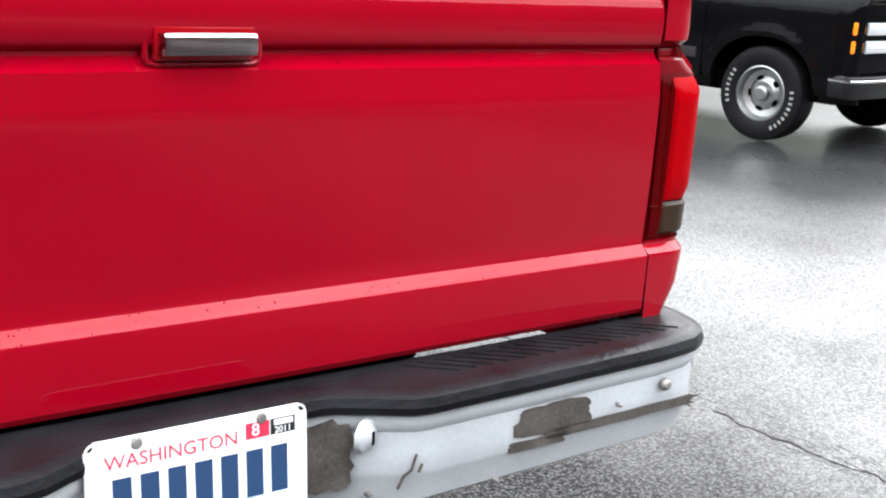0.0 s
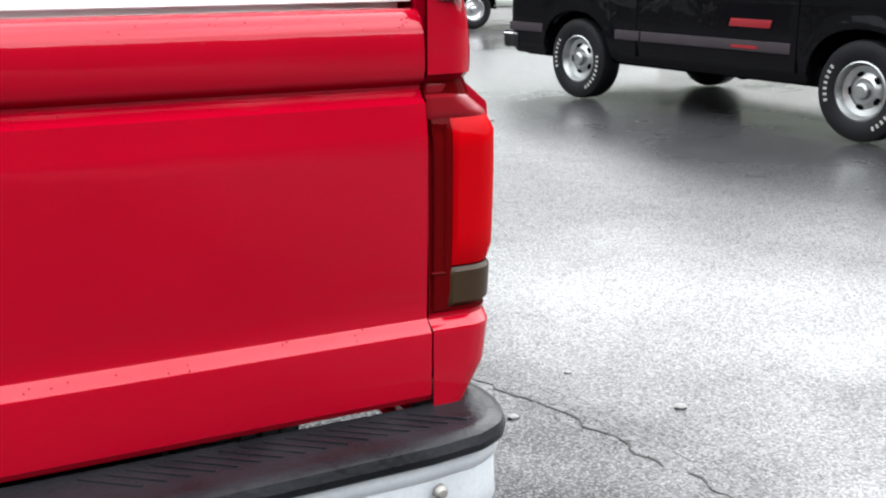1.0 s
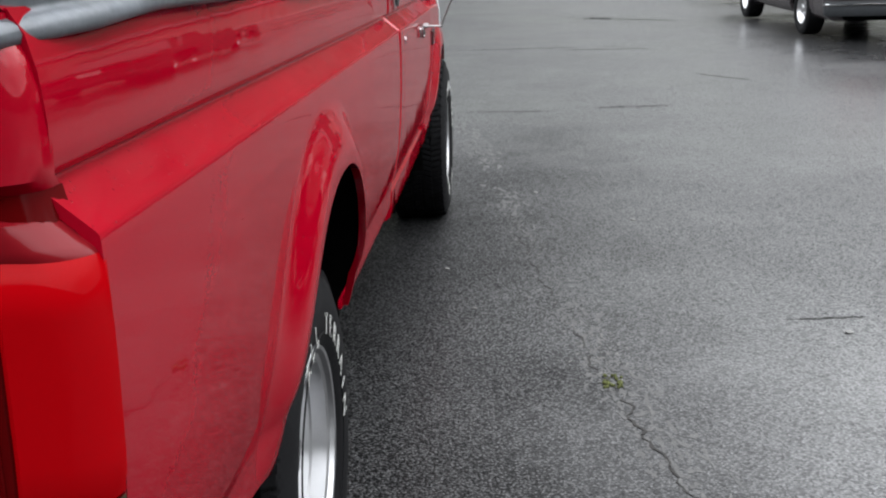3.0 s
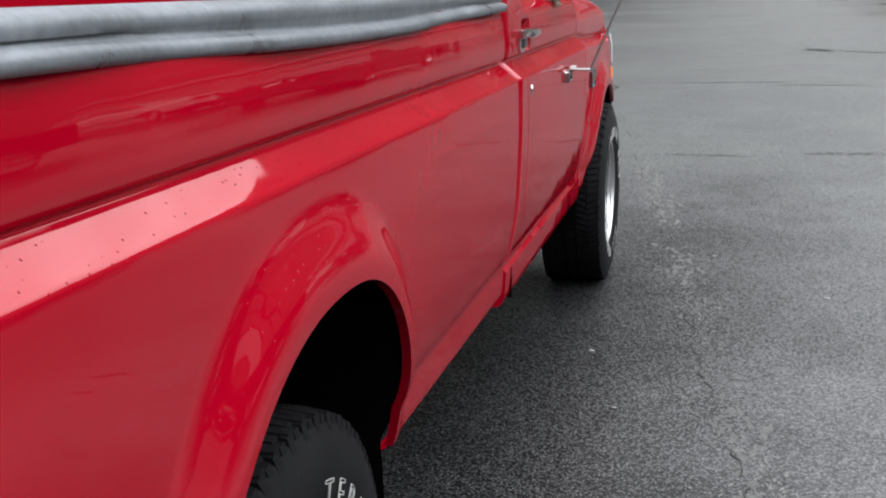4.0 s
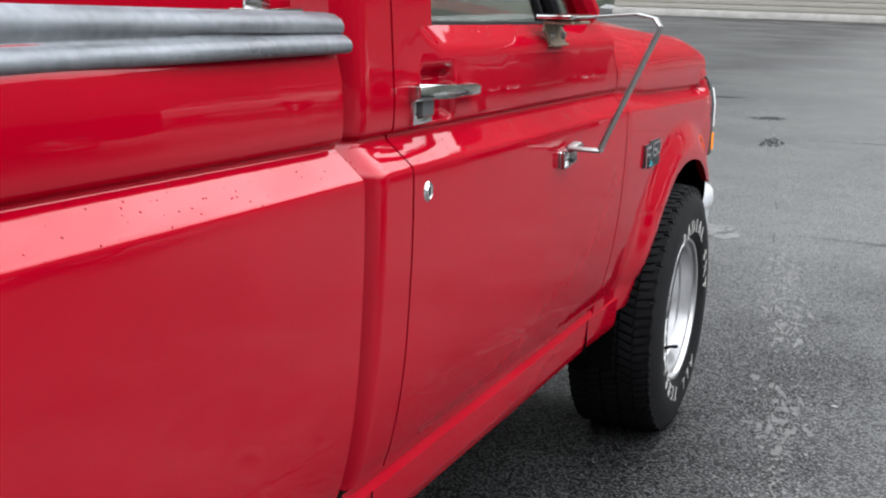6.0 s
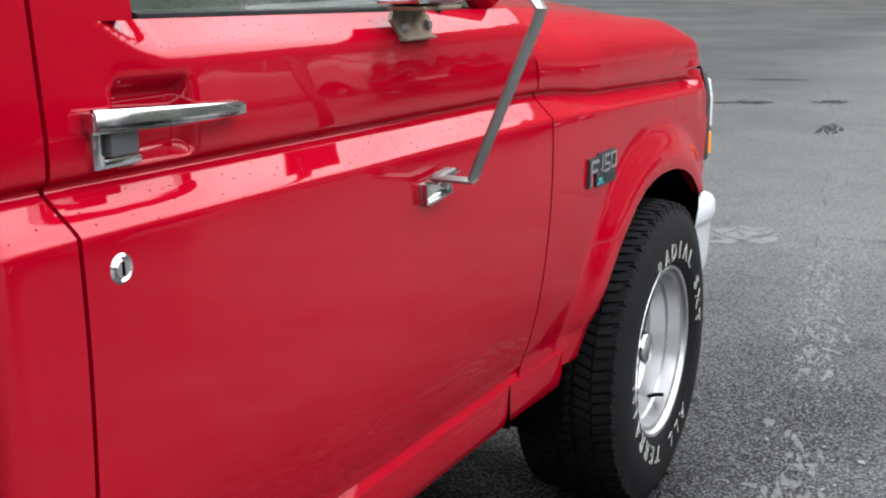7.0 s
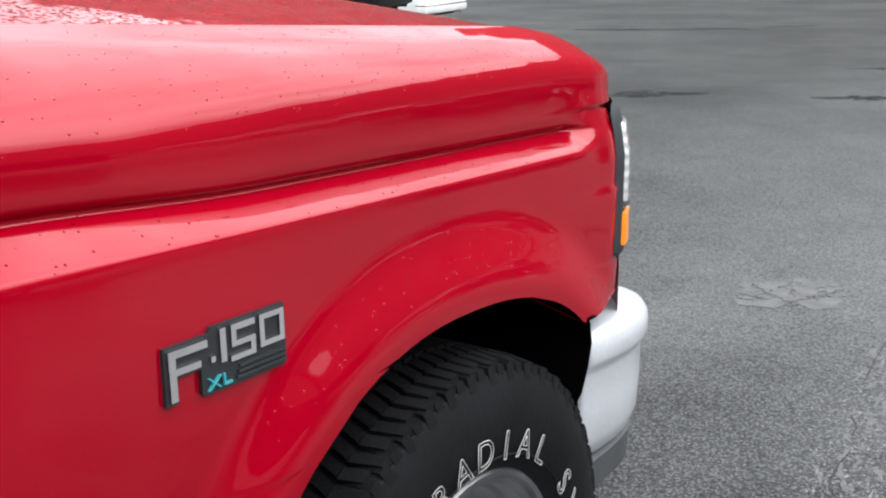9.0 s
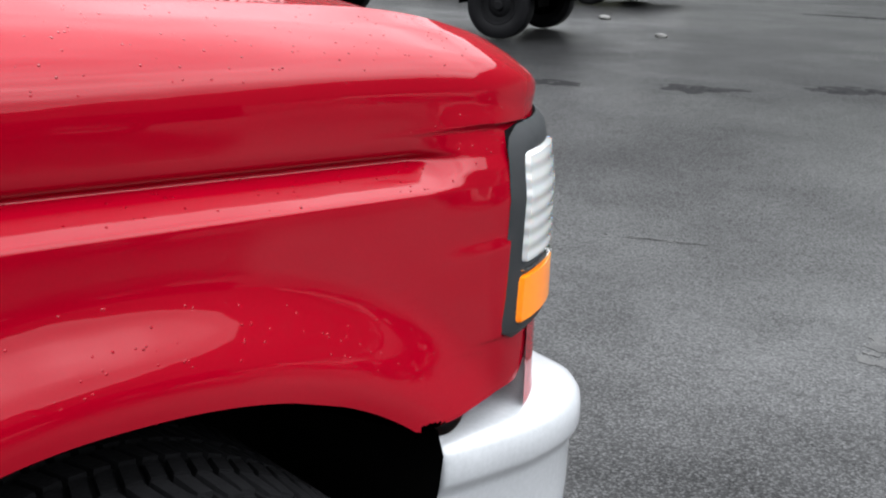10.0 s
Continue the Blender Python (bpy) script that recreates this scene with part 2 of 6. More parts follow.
def lens_material(name, base, rough=0.18, ribs=0.0, axis=2, coat=1.0, trans=0.25, spec=0.2):
    """Moulded lamp plastic, with ribs across it."""
    m = bpy.data.materials.new(name)
    m.use_nodes = True
    n, l = m.node_tree.nodes, m.node_tree.links
    p = n["Principled BSDF"]
    p.inputs["Base Color"].default_value = (*base, 1)
    p.inputs["Roughness"].default_value = rough
    p.inputs["Coat Weight"].default_value = coat
    p.inputs["Specular IOR Level"].default_value = spec
    p.inputs["Coat Roughness"].default_value = 0.06
    p.inputs["Subsurface Weight"].default_value = trans
    p.inputs["Subsurface Radius"].default_value = (0.03, 0.01, 0.005)
    p.inputs["Subsurface Scale"].default_value = 0.5
    if ribs:
        co = n.new("ShaderNodeTexCoord")
        wv = n.new("ShaderNodeTexWave")
        wv.bands_direction = "XYZ"[axis]
        wv.inputs["Scale"].default_value = ribs
        l.new(co.outputs["Object"], wv.inputs["Vector"])
        bp = n.new("ShaderNodeBump")
        bp.inputs["Strength"].default_value = 0.45 if axis == 2 else 0.25
        bp.inputs["Distance"].default_value = 0.003
        l.new(wv.outputs["Fac"], bp.inputs["Height"])
        l.new(bp.outputs[0], p.inputs["Normal"])
        l.new(bp.outputs[0], p.inputs["Coat Normal"])
    return m


BEADED = car_paint("red_paint_beaded", (0.215, 0.0003, 0.0072), drops=0.92, coat=0.8, wave=0.002, coat_rough=0.03, bead=0.008, pearl=(1.0, 0.04, 0.1))
RED = car_paint("red_paint", (0.215, 0.0003, 0.0072), drops=0.16, coat=0.66, wave=0.002, pearl=(1.0, 0.04, 0.1))
BLACK_PAINT = car_paint("black_paint", (0.0024, 0.0024, 0.0028), coat=0.18)
GREY_PAINT = car_paint("grey_brown_paint", (0.034, 0.029, 0.031), coat=0.7)
WHITE_PAINT = car_paint("white_paint", (0.585, 0.585, 0.57))
CREAM_PAINT = car_paint("pale_green_paint", (0.385, 0.406, 0.371))
DARK_PAINT = car_paint("dark_green_paint", (0.008, 0.01, 0.0088))
CHROME = material("chrome", (0.5184, 0.5184, 0.5256), 0.12, 1.0, bump=0.05, bump_scale=30, vary=0.1, vary_scale=15, rough_vary=0.06)
ALLOY = material("polished_aluminium", (0.432, 0.432, 0.4392), 0.36, 1.0, vary=0.08, vary_scale=20, rough_vary=0.08)
GALV = material("galvanised_steel", (0.188, 0.203, 0.222), 0.36, 0.25, vary=0.22, vary_scale=7, grain=0.14, grain_scale=70, bump=0.25, bump_scale=25, rough_vary=0.1)
SILVER = material("silver_paint", (0.4, 0.416, 0.432), 0.38, 0.25, vary=0.08, vary_scale=8, grain=0.05, grain_scale=150, bump=0.08, bump_scale=60, rough_vary=0.08)
SILVER_WHITE = material("white_silver_paint", (0.384, 0.397, 0.416), 0.33, 0.15, coat=0.4, vary=0.06, vary_scale=8, grain=0.05, grain_scale=140, bump=0.06, bump_scale=40)
BARE = material("bare_brown_metal", (0.062, 0.054, 0.048), 0.6, 0.2, vary=0.35, vary_scale=20, grain=0.2, grain_scale=160, bump=0.3, bump_scale=90)
RUBBER = material("black_rubber", (0.006, 0.006, 0.0066), 0.65, spec=0.09, vary=0.25, vary_scale=12, grain=0.2, grain_scale=200, bump=0.3, bump_scale=200)
PAD = material("black_step_rubber", (0.0072, 0.0072, 0.00864), 0.36, spec=0.20, vary=0.3, vary_scale=10, grain=0.2, grain_scale=150, bump=0.3, bump_scale=120, rough_vary=0.12)
TYRE_WALL = material("tyre_sidewall", (0.0066, 0.0066, 0.00726), 0.5, spec=0.10, vary=0.2, vary_scale=8, grain=0.15, grain_scale=120, bump=0.15, bump_scale=120)
WORN_LETTER = material("worn_tyre_letter", (0.2, 0.2, 0.19), 0.7, vary=0.4, vary_scale=40)
LETTER = material("tyre_letter_white", (0.432, 0.432, 0.414), 0.6)
# underbody parts; near zero so that wheel wells and gaps look fully shaded
BLACK = material("black_underbody_shade", (0.002, 0.002, 0.002), 0.9, spec=0.0)
SATIN = material("satin_aluminium", (0.2448, 0.252, 0.2484), 0.40, 1.0, bump=0.04, bump_scale=60, vary=0.08, vary_scale=20, rough_vary=0.06)
BLACKTRIM = material("black_bumper_plastic", (0.0064, 0.0064, 0.0068), 0.35, spec=0.25, vary=0.2, vary_scale=9, bump=0.1)
DARKTRIM = material("dark_grey_plastic", (0.045, 0.048, 0.05), 0.5, vary=0.15, vary_scale=15, bump=0.1)
GREYTRIM = material("grey_plastic", (0.024, 0.026, 0.028), 0.6, spec=0.2, vary=0.12, vary_scale=20, bump=0.1)
MAUVE = material("grey_mauve_moulding", (0.022, 0.018, 0.02), 0.5, spec=0.12, vary=0.1)
DECAL = material("red_decal", (0.12, 0.003, 0.006), 0.4)
GLASS = glass_material("tinted_glass")
DARKGLASS = material("dark_window_glass", (0.024, 0.028, 0.028), 0.04, 0.0, spec=0.7)
TAIL_RED = lens_material("tail_lens_red", (0.235, 0.000323, 0.00194), 0.5, coat=0.10, trans=0.0, spec=0.0)
TAIL_TOP = lens_material("tail_lens_upper", (0.115, 0.0022, 0.005), 0.45, coat=0.25, trans=0.0, spec=0.05)
TAIL_DARK = lens_material("tail_lens_dark_red", (0.0514, 0.000748, 0.00112), 0.55, coat=0.06, trans=0.0, spec=0.0)
TAIL_CLEAR = lens_material("tail_lens_smoked", (0.021, 0.012, 0.0058), 0.45, 0.0, 0, 0.10, 0.0, 0.1)
AMBER = lens_material("amber_lens", (0.80, 0.21, 0.004), 0.3, 0.0, 2, 0.6)
CLEAR = lens_material("clear_lens", (0.383, 0.395, 0.395), 0.15, 16.0, 2)
PLATE_WHITE = material("plate_white", (0.637, 0.637, 0.637), 0.4, vary=0.05, vary_scale=30)
PLATE_BLUE = material("plate_navy", (0.016, 0.04, 0.096), 0.4)
PLATE_RED = material("plate_red", (0.51, 0.024, 0.06), 0.45)
PALE_BLUE = material("plate_pale_blue", (0.5, 0.62, 0.72), 0.45, vary=0.15, vary_scale=25)
TEAL = material("badge_teal", (0.03, 0.22, 0.24), 0.4)
BADGE = material("badge_black", (0.015, 0.016, 0.018), 0.4)
WHITE_PLASTIC = material("white_plastic", (0.85, 0.85, 0.85), 0.45, vary=0.03, bump=0.05)
SCREW = material("weathered_screw", (0.2016, 0.1944, 0.18), 0.55, 0.6, vary=0.3, vary_scale=60)
RUSTY = material("rusty_chrome", (0.192, 0.15, 0.108), 0.45, 0.4, vary=0.4, vary_scale=40, bump=0.2)
SIDING = material("cream_siding", (0.2, 0.19, 0.165), 0.7, vary=0.06, vary_scale=0.8, grain=0.04, grain_scale=30)
OLIVE = material("olive_trim", (0.18, 0.186, 0.102), 0.7, vary=0.1)
CONCRETE = material("concrete", (0.264, 0.256, 0.24), 0.85, vary=0.15, vary_scale=2, bump=0.2)
ASPHALT = asphalt_material()


# ---- mesh helpers ----
def link_mesh(name, me, mat, parent=None, label="", smooth=None):
    if mat:
        me.materials.append(mat)
    ob = new(name, me)
    if parent:
        ob.parent = parent
    if label:
        tagged(ob, label)
    return ob


def shade(me, angle=35):
    me.polygons.foreach_set("use_smooth", [True] * len(me.polygons))
    me.set_sharp_from_angle(angle=radians(angle))


def part(name, bm, mat, parent=None, label="", angle=35, flip=True):
    """One bmesh as one mesh object under its thing."""
    if flip:
        bmesh.ops.recalc_face_normals(bm, faces=bm.faces)
    lay = bm.verts.layers.float_vector.get("pressed")
    if lay:
        if sum(f.normal.dot(f.verts[0][lay]) for f in bm.faces) < 0:
            bmesh.ops.reverse_faces(bm, faces=bm.faces)
        # turned-in edges keep their own flat normals
        normals = []
        bm.normal_update()
        for f in bm.faces:
            flat = any(v[lay].length < 0.5 for v in f.verts)
            normals += [tuple(f.normal if flat else v[lay]) for v in f.verts]
        bm.verts.layers.float_vector.remove(lay)
    me = bpy.data.meshes.new(name)
    bm.to_mesh(me)
    bm.free()
    shade(me, angle)
    if lay:
        me.normals_split_custom_set(normals)
    return link_mesh(name, me, mat, parent, label)


def thing(name, label, category, m=None, group="", kind=""):
    ob = new(name)
    ob.empty_display_size = 0.1
    if m is not None:
        ob.matrix_world = m
    return tagged(ob, label, category, group, kind)


def box(bm, lo, hi, bevel=0.0, m=None, seg=2):
    g = bmesh.ops.create_cube(bm, size=1.0)
    vs = g["verts"]
    for v in vs:
        v.co = Vector([lo[i] + (v.co[i] + 0.5) * (hi[i] - lo[i]) for i in range(3)])
    if bevel:
        es = list({e for v in vs for e in v.link_edges})
        r = bmesh.ops.bevel(bm, geom=es, offset=bevel, segments=seg, affect="EDGES", profile=0.6)
        vs = list({v for f in r["faces"] for v in f.verts} | {v for v in vs if v.is_valid})
    if m is not None:
        bmesh.ops.transform(bm, matrix=m, verts=vs)
    return vs


def boxed(lo, hi, bevel=0.0, m=None):
    bm = bmesh.new()
    box(bm, lo, hi, bevel, m)
    return bm


def lathe(bm, prof, seg=48, m=None, closed=False):
    """prof: (radius, x) pairs turned about the x axis."""
    rings = []
    for r, x in prof:
        if r < 1e-5:
            rings.append([bm.verts.new((x, 0, 0))])
        else:
            rings.append([bm.verts.new((x, r * math.cos(2 * math.pi * k / seg), r * math.sin(2 * math.pi * k / seg))) for k in range(seg)])
    vs = [v for ring in rings for v in ring]
    pairs = list(zip(rings, rings[1:]))
    if closed:
        pairs.append((rings[-1], rings[0]))
    for a, b in pairs:
        for k in range(seg):
            q = (k + 1) % seg
            if len(a) == 1 and len(b) == 1:
                continue
            if len(a) == 1:
                bm.faces.new((a[0], b[k], b[q]))
            elif len(b) == 1:
                bm.faces.new((a[k], b[0], a[q]))
            else:
                bm.faces.new((a[k], b[k], b[q], a[q]))
    if m is not None:
        bmesh.ops.transform(bm, matrix=m, verts=vs)
    return vs


def tube(bm, points, r, seg=10, caps=True, flat=1.0):
    """A round or flattened bar along points."""
    pts = [Vector(p) for p in points]
    rings = []
    side = None
    for i, p in enumerate(pts):
        d = (pts[min(i + 1, len(pts) - 1)] - pts[max(i - 1, 0)]).normalized()
        ref = Vector((0, 1, 0)) if side is None else side
        a = (ref - d * ref.dot(d))
        if a.length < 1e-4:
            a = Vector((1, 0, 0)) - d * d.x
        a.normalize()
        side = a
        b = d.cross(a)
        rings.append([bm.verts.new(p + a * r * math.cos(2 * math.pi * k / seg) + b * r * flat * math.sin(2 * math.pi * k / seg)) for k in range(seg)])
    for u, w in zip(rings, rings[1:]):
        for k in range(seg):
            bm.faces.new((u[k], w[k], w[(k + 1) % seg], u[(k + 1) % seg]))
    if caps:
        bm.faces.new(rings[0])
        bm.faces.new(rings[-1])


def smooth_path(points, n=8):
    """Catmull-Rom through points."""
    pts = [Vector(p) for p in points]
    out = []
    for i in range(len(pts) - 1):
        a, b, c, d = pts[max(i - 1, 0)], pts[i], pts[i + 1], pts[min(i + 2, len(pts) - 1)]
        for k in range(n):
            t = k / n
            out.append(0.5 * ((2 * b) + (c - a) * t + (2 * a - 5 * b + 4 * c - d) * t * t + (3 * b - a - 3 * c + d) * t ** 3))
    out.append(pts[-1])
    return out


def sweep(bm, path, section, close_ends=True):
    """path: (x, y) points in plan; section: (outward, z) pairs. Outward is to the left of travel."""
    rings = []
    n = len(path)
    for i, p in enumerate(path):
        a, b = Vector(path[max(i - 1, 0)]), Vector(path[min(i + 1, n - 1)])
        d = (b - a).normalized()
        nrm = Vector((d.y, -d.x))
        rings.append([bm.verts.new((p[0] + nrm.x * o, p[1] + nrm.y * o, z)) for o, z in section])
    for u, w in zip(rings, rings[1:]):
        for k in range(len(section) - 1):
            bm.faces.new((u[k], w[k], w[k + 1], u[k + 1]))
    if close_ends:
        bm.faces.new(rings[0])
        bm.faces.new(rings[-1])
    return rings


def lerp_table(table, v):
    if v <= table[0][0]:
        return table[0][1]
    for (a, fa), (b, fb) in zip(table, table[1:]):
        if v <= b:
            return fa + (fb - fa) * (v - a) / (b - a)
    return table[-1][1]


def soft_table(table, v, top=1.110, reach=0.045):
    """The same, eased into a smooth curve below top."""
    w = min(reach, max(0.0, top - v), max(0.006, v - 0.66))
    if w <= 0:
        return lerp_table(table, v)
    return sum(lerp_table(table, v + w * (k / 4 - 1)) for k in range(9)) / 9


ARCH_N = 2.3                   # squareness of the wheel arches


def arch_reach(yc, a, y):
    """The arches of the red truck are longer at their far ends."""
    if yc > 4:
        return a * 1.14 if y > yc else a
    return a * 1.10 if 1.0 < yc < 1.3 and y < yc else a


def grid_panel(zs, lo, hi, n, place, arches=(), rim=0.02, edge_dir=None, pressed=False):
    """A pressed panel over (y, z): lo(z) and hi(z) bound y, place(y, z) gives the point; arches (yc, zc, a, b) are cut out.
    Its outline is turned inwards by rim."""
    bm = bmesh.new()
    lay = bm.verts.layers.float_vector.new("pressed") if pressed else None
    rows = []
    for z in zs:
        y0, y1 = lo(z), hi(z)
        rows.append([[y0 + (y1 - y0) * k / n, z] for k in range(n + 1)])

    def inside(q):
        return any(abs((q[0] - yc) / arch_reach(yc, a, q[0])) ** ARCH_N + abs((q[1] - zc) / b) ** ARCH_N < 1 and q[1] >= zmin for yc, zc, a, b, zmin in arches)

    keep = []
    for i in range(len(rows) - 1):
        for k in range(n):
            quad = ((i, k), (i, k + 1), (i + 1, k + 1), (i + 1, k))
            if not all(inside(rows[r][c]) for r, c in quad):
                keep.append(quad)
    used = {rc for quad in keep for rc in quad}
    lip = set()
    for r, c in used:
        q = rows[r][c]
        for yc, zc, a, b, zmin in arches:
            a = arch_reach(yc, a, q[0])
            u, w = (q[0] - yc) / a, (q[1] - zc) / b
            d = (abs(u) ** ARCH_N + abs(w) ** ARCH_N) ** (1 / ARCH_N)
            if d < 1 and q[1] >= zmin:
                rows[r][c] = [yc + a * u / d, zc + b * w / d]
                lip.add((r, c))
    made = {rc: bm.verts.new(place(*rows[rc[0]][rc[1]])) for rc in used}
    if pressed:
        # smooth normals of the pressed surface itself
        for rc, v in made.items():
            y, z = rows[rc[0]][rc[1]]
            h = 0.0018 if 1.10 < z < 1.18 else 0.010
            dy = place(y + 0.006, z) - place(y - 0.006, z)
            dz = place(y, z + h) - place(y, z - h)
            v[lay] = dy.cross(dz).normalized()
    for quad in keep:
        vs = [made[rc] for rc in quad]
        try:
            bm.faces.new(vs)
        except ValueError:
            pass
    bmesh.ops.recalc_face_normals(bm, faces=bm.faces)
    if rim:
        edges = [e for e in bm.edges if e.is_boundary]
        r = bmesh.ops.extrude_edge_only(bm, edges=edges)
        inward = Vector(edge_dir or (-1, 0, 0))
        for v in r["geom"]:
            if isinstance(v, bmesh.types.BMVert):
                v.co += inward * rim
                if pressed:
                    v[lay] = (0, 0, 0)
    return bm


def mirrored(bm):
    """The same mesh on the other side of x = 0."""
    out = bm.copy()
    lay = out.verts.layers.float_vector.get("pressed")
    for v in out.verts:
        v.co.x = -v.co.x
        if lay:
            v[lay].x = -v[lay].x
    bmesh.ops.reverse_faces(out, faces=out.faces)
    return out


def jagged(rng, x0, x1, z0, z1, n=14, rough=0.25):
    """An uneven closed outline inside a rectangle."""
    pts = []
    for k in range(n):
        a = 2 * math.pi * k / n
        c, s = math.cos(a), math.sin(a)
        q = max(abs(c), abs(s))
        r = 1 + rng.uniform(-rough, rough * 0.3)
        pts.append(((x0 + x1) / 2 + (x1 - x0) / 2 * c / q * r, (z0 + z1) / 2 + (z1 - z0) / 2 * s / q * r))
    return pts


def slab(bm, pts, to3d, depth):
    """A flat outline raised by depth: to3d(u, v, h)."""
    a = [bm.verts.new(to3d(u, v, 0)) for u, v in pts]
    b = [bm.verts.new(to3d(u, v, depth)) for u, v in pts]
    n = len(pts)
    bm.faces.new(b)
    bm.faces.new(a[::-1])
    for k in range(n):
        bm.faces.new((a[k], a[(k + 1) % n], b[(k + 1) % n], b[k]))


def words(text, size, mat, parent, m, name="lettering", label="", extrude=0.0006, outline=0.0, align="CENTER"):
    """Text in the built-in font as a mesh, in the plane of m."""
    cu = bpy.data.curves.new(name, "FONT")
    cu.body, cu.size, cu.align_x, cu.align_y = text, size, align, "CENTER"
    if outline:
        cu.fill_mode, cu.bevel_depth, cu.bevel_resolution = "NONE", outline, 0
        cu.resolution_u = 3
    else:
        cu.extrude = extrude
        cu.resolution_u = 4
    tmp = bpy.data.objects.new(name, cu)
    me = bpy.data.meshes.new_from_object(tmp)
    me.transform(m)
    bpy.data.objects.remove(tmp)
    return link_mesh(name, me, mat, parent, label)


RECESS_SHADE_RED = car_paint("red_recess_shade", (0.2, 0.0008, 0.004))


# ---- ground ----
def build_ground():
    bm = bmesh.new()
    bmesh.ops.create_grid(bm, x_segments=2, y_segments=2, size=1500)
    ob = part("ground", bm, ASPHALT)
    tagged(ob, "wet dark grey asphalt of an open parking lot", "ground", kind="structure")


build_ground()

# ---- the red pickup ----
XS = 0.05                      # middle of the truck
RAKE = 0.02                    # it stands lower in front
HALF = 0.935                   # half its width at the shoulder
REAR_AXLE, FRONT_AXLE = 1.205, 4.61
TYRE_R = 0.382


def drop(y):
    return RAKE * y + 0.03 * max(0.0, y - 3.9) - 0.006 * max(0.0, 2.6 - y)


# (height, distance from the middle) of the bodyside
SIDE = [(0.50, 0.866), (0.55, 0.882), (0.58, 0.889), (0.62, 0.892), (0.645, 0.893), (0.652, 0.8945), (0.67, 0.901), (0.70, 0.909), (0.74, 0.917), (0.82, 0.927), (0.95, 0.934), (1.04, 0.936), (1.100, 0.9352),
        (1.112, 0.9346), (1.117, 0.9338), (1.1195, 0.932), (1.122, 0.9295), (1.1525, 0.8935), (1.156, 0.890), (1.158, 0.8888), (1.161, 0.8888), (1.1635, 0.891), (1.166, 0.8955), (1.169, 0.8985), (1.174, 0.9003), (1.186, 0.9014), (1.21, 0.902), (1.25, 0.899), (1.28, 0.892), (1.30, 0.880)]
ZS = sorted({z for z, _ in SIDE} | {round(0.53 + 0.0125 * k, 4) for k in range(46)} | {1.133, 1.142, 1.196, 1.23, 1.265})
ARCH_R = (REAR_AXLE - 0.02, 0.42, 0.405, 0.540, 0.0)
ARCH_F = (FRONT_AXLE + 0.005, 0.42, 0.468, 0.525, 0.0)
NOSE_Y, NOSE_R, NOSE_T = 5.112, 0.27, 0.02
LAMP_Y = 5.133
NOSE_X = [(0.88, 0.932), (1.09, 0.932), (1.14, 0.923), (1.18, 0.910), (1.21, 0.904)]


def arch_dist(u, w):
    return (abs(u) ** ARCH_N + abs(w) ** ARCH_N) ** (1 / ARCH_N)


def flare(y, z):
    best = 0.0
    for yc, zc, a, b, _ in (ARCH_R, ARCH_F):
        d = arch_dist((y - yc) / arch_reach(yc, a, y), (z - zc) / b)
        if d < 1.5:
            q = max(0.0, min(1.0, (1.24 - d) / 0.21))
            f = 0.033 * q * q * (3 - 2 * q)
            q = max(0.0, min(1.0, (z - 0.48) / 0.25))
            best = max(best, f * q * q * (3 - 2 * q))
    return best


def taper(y):
    """The body narrows towards its nose."""
    return 0.034 * max(0.0, (y - 3.95) / 1.19)


def corner_in(y):
    """How far the front corner has turned in at y."""
    if y <= NOSE_Y:
        return 0.0
    q = min((y - NOSE_Y) / NOSE_R, 0.999)
    return NOSE_R * (1 - math.sqrt(1 - q * q)) + NOSE_T * q


def side_point(y, z):
    x = soft_table(SIDE, z) + flare(y, z) - corner_in(y) - taper(y)
    return Vector((x, y, z - drop(y)))


truck = thing("pickup_truck", "red pickup truck with long bed, wet and glossy, parked on asphalt", "pickup truck", pose(XS, 0, 0))

BED_END, CAB_START, DOOR_REAR = 2.588, 2.622, 2.738
DOOR_FRONT = [(0.50, 3.80), (0.60, 3.85), (0.66, 3.872), (0.72, 3.881), (0.80, 3.892), (0.90, 3.905), (1.00, 3.910), (1.115, 3.911), (1.155, 3.922), (1.20, 3.914), (1.26, 3.895), (1.325, 3.862), (1.36, 3.838)]
SILL = 1.318


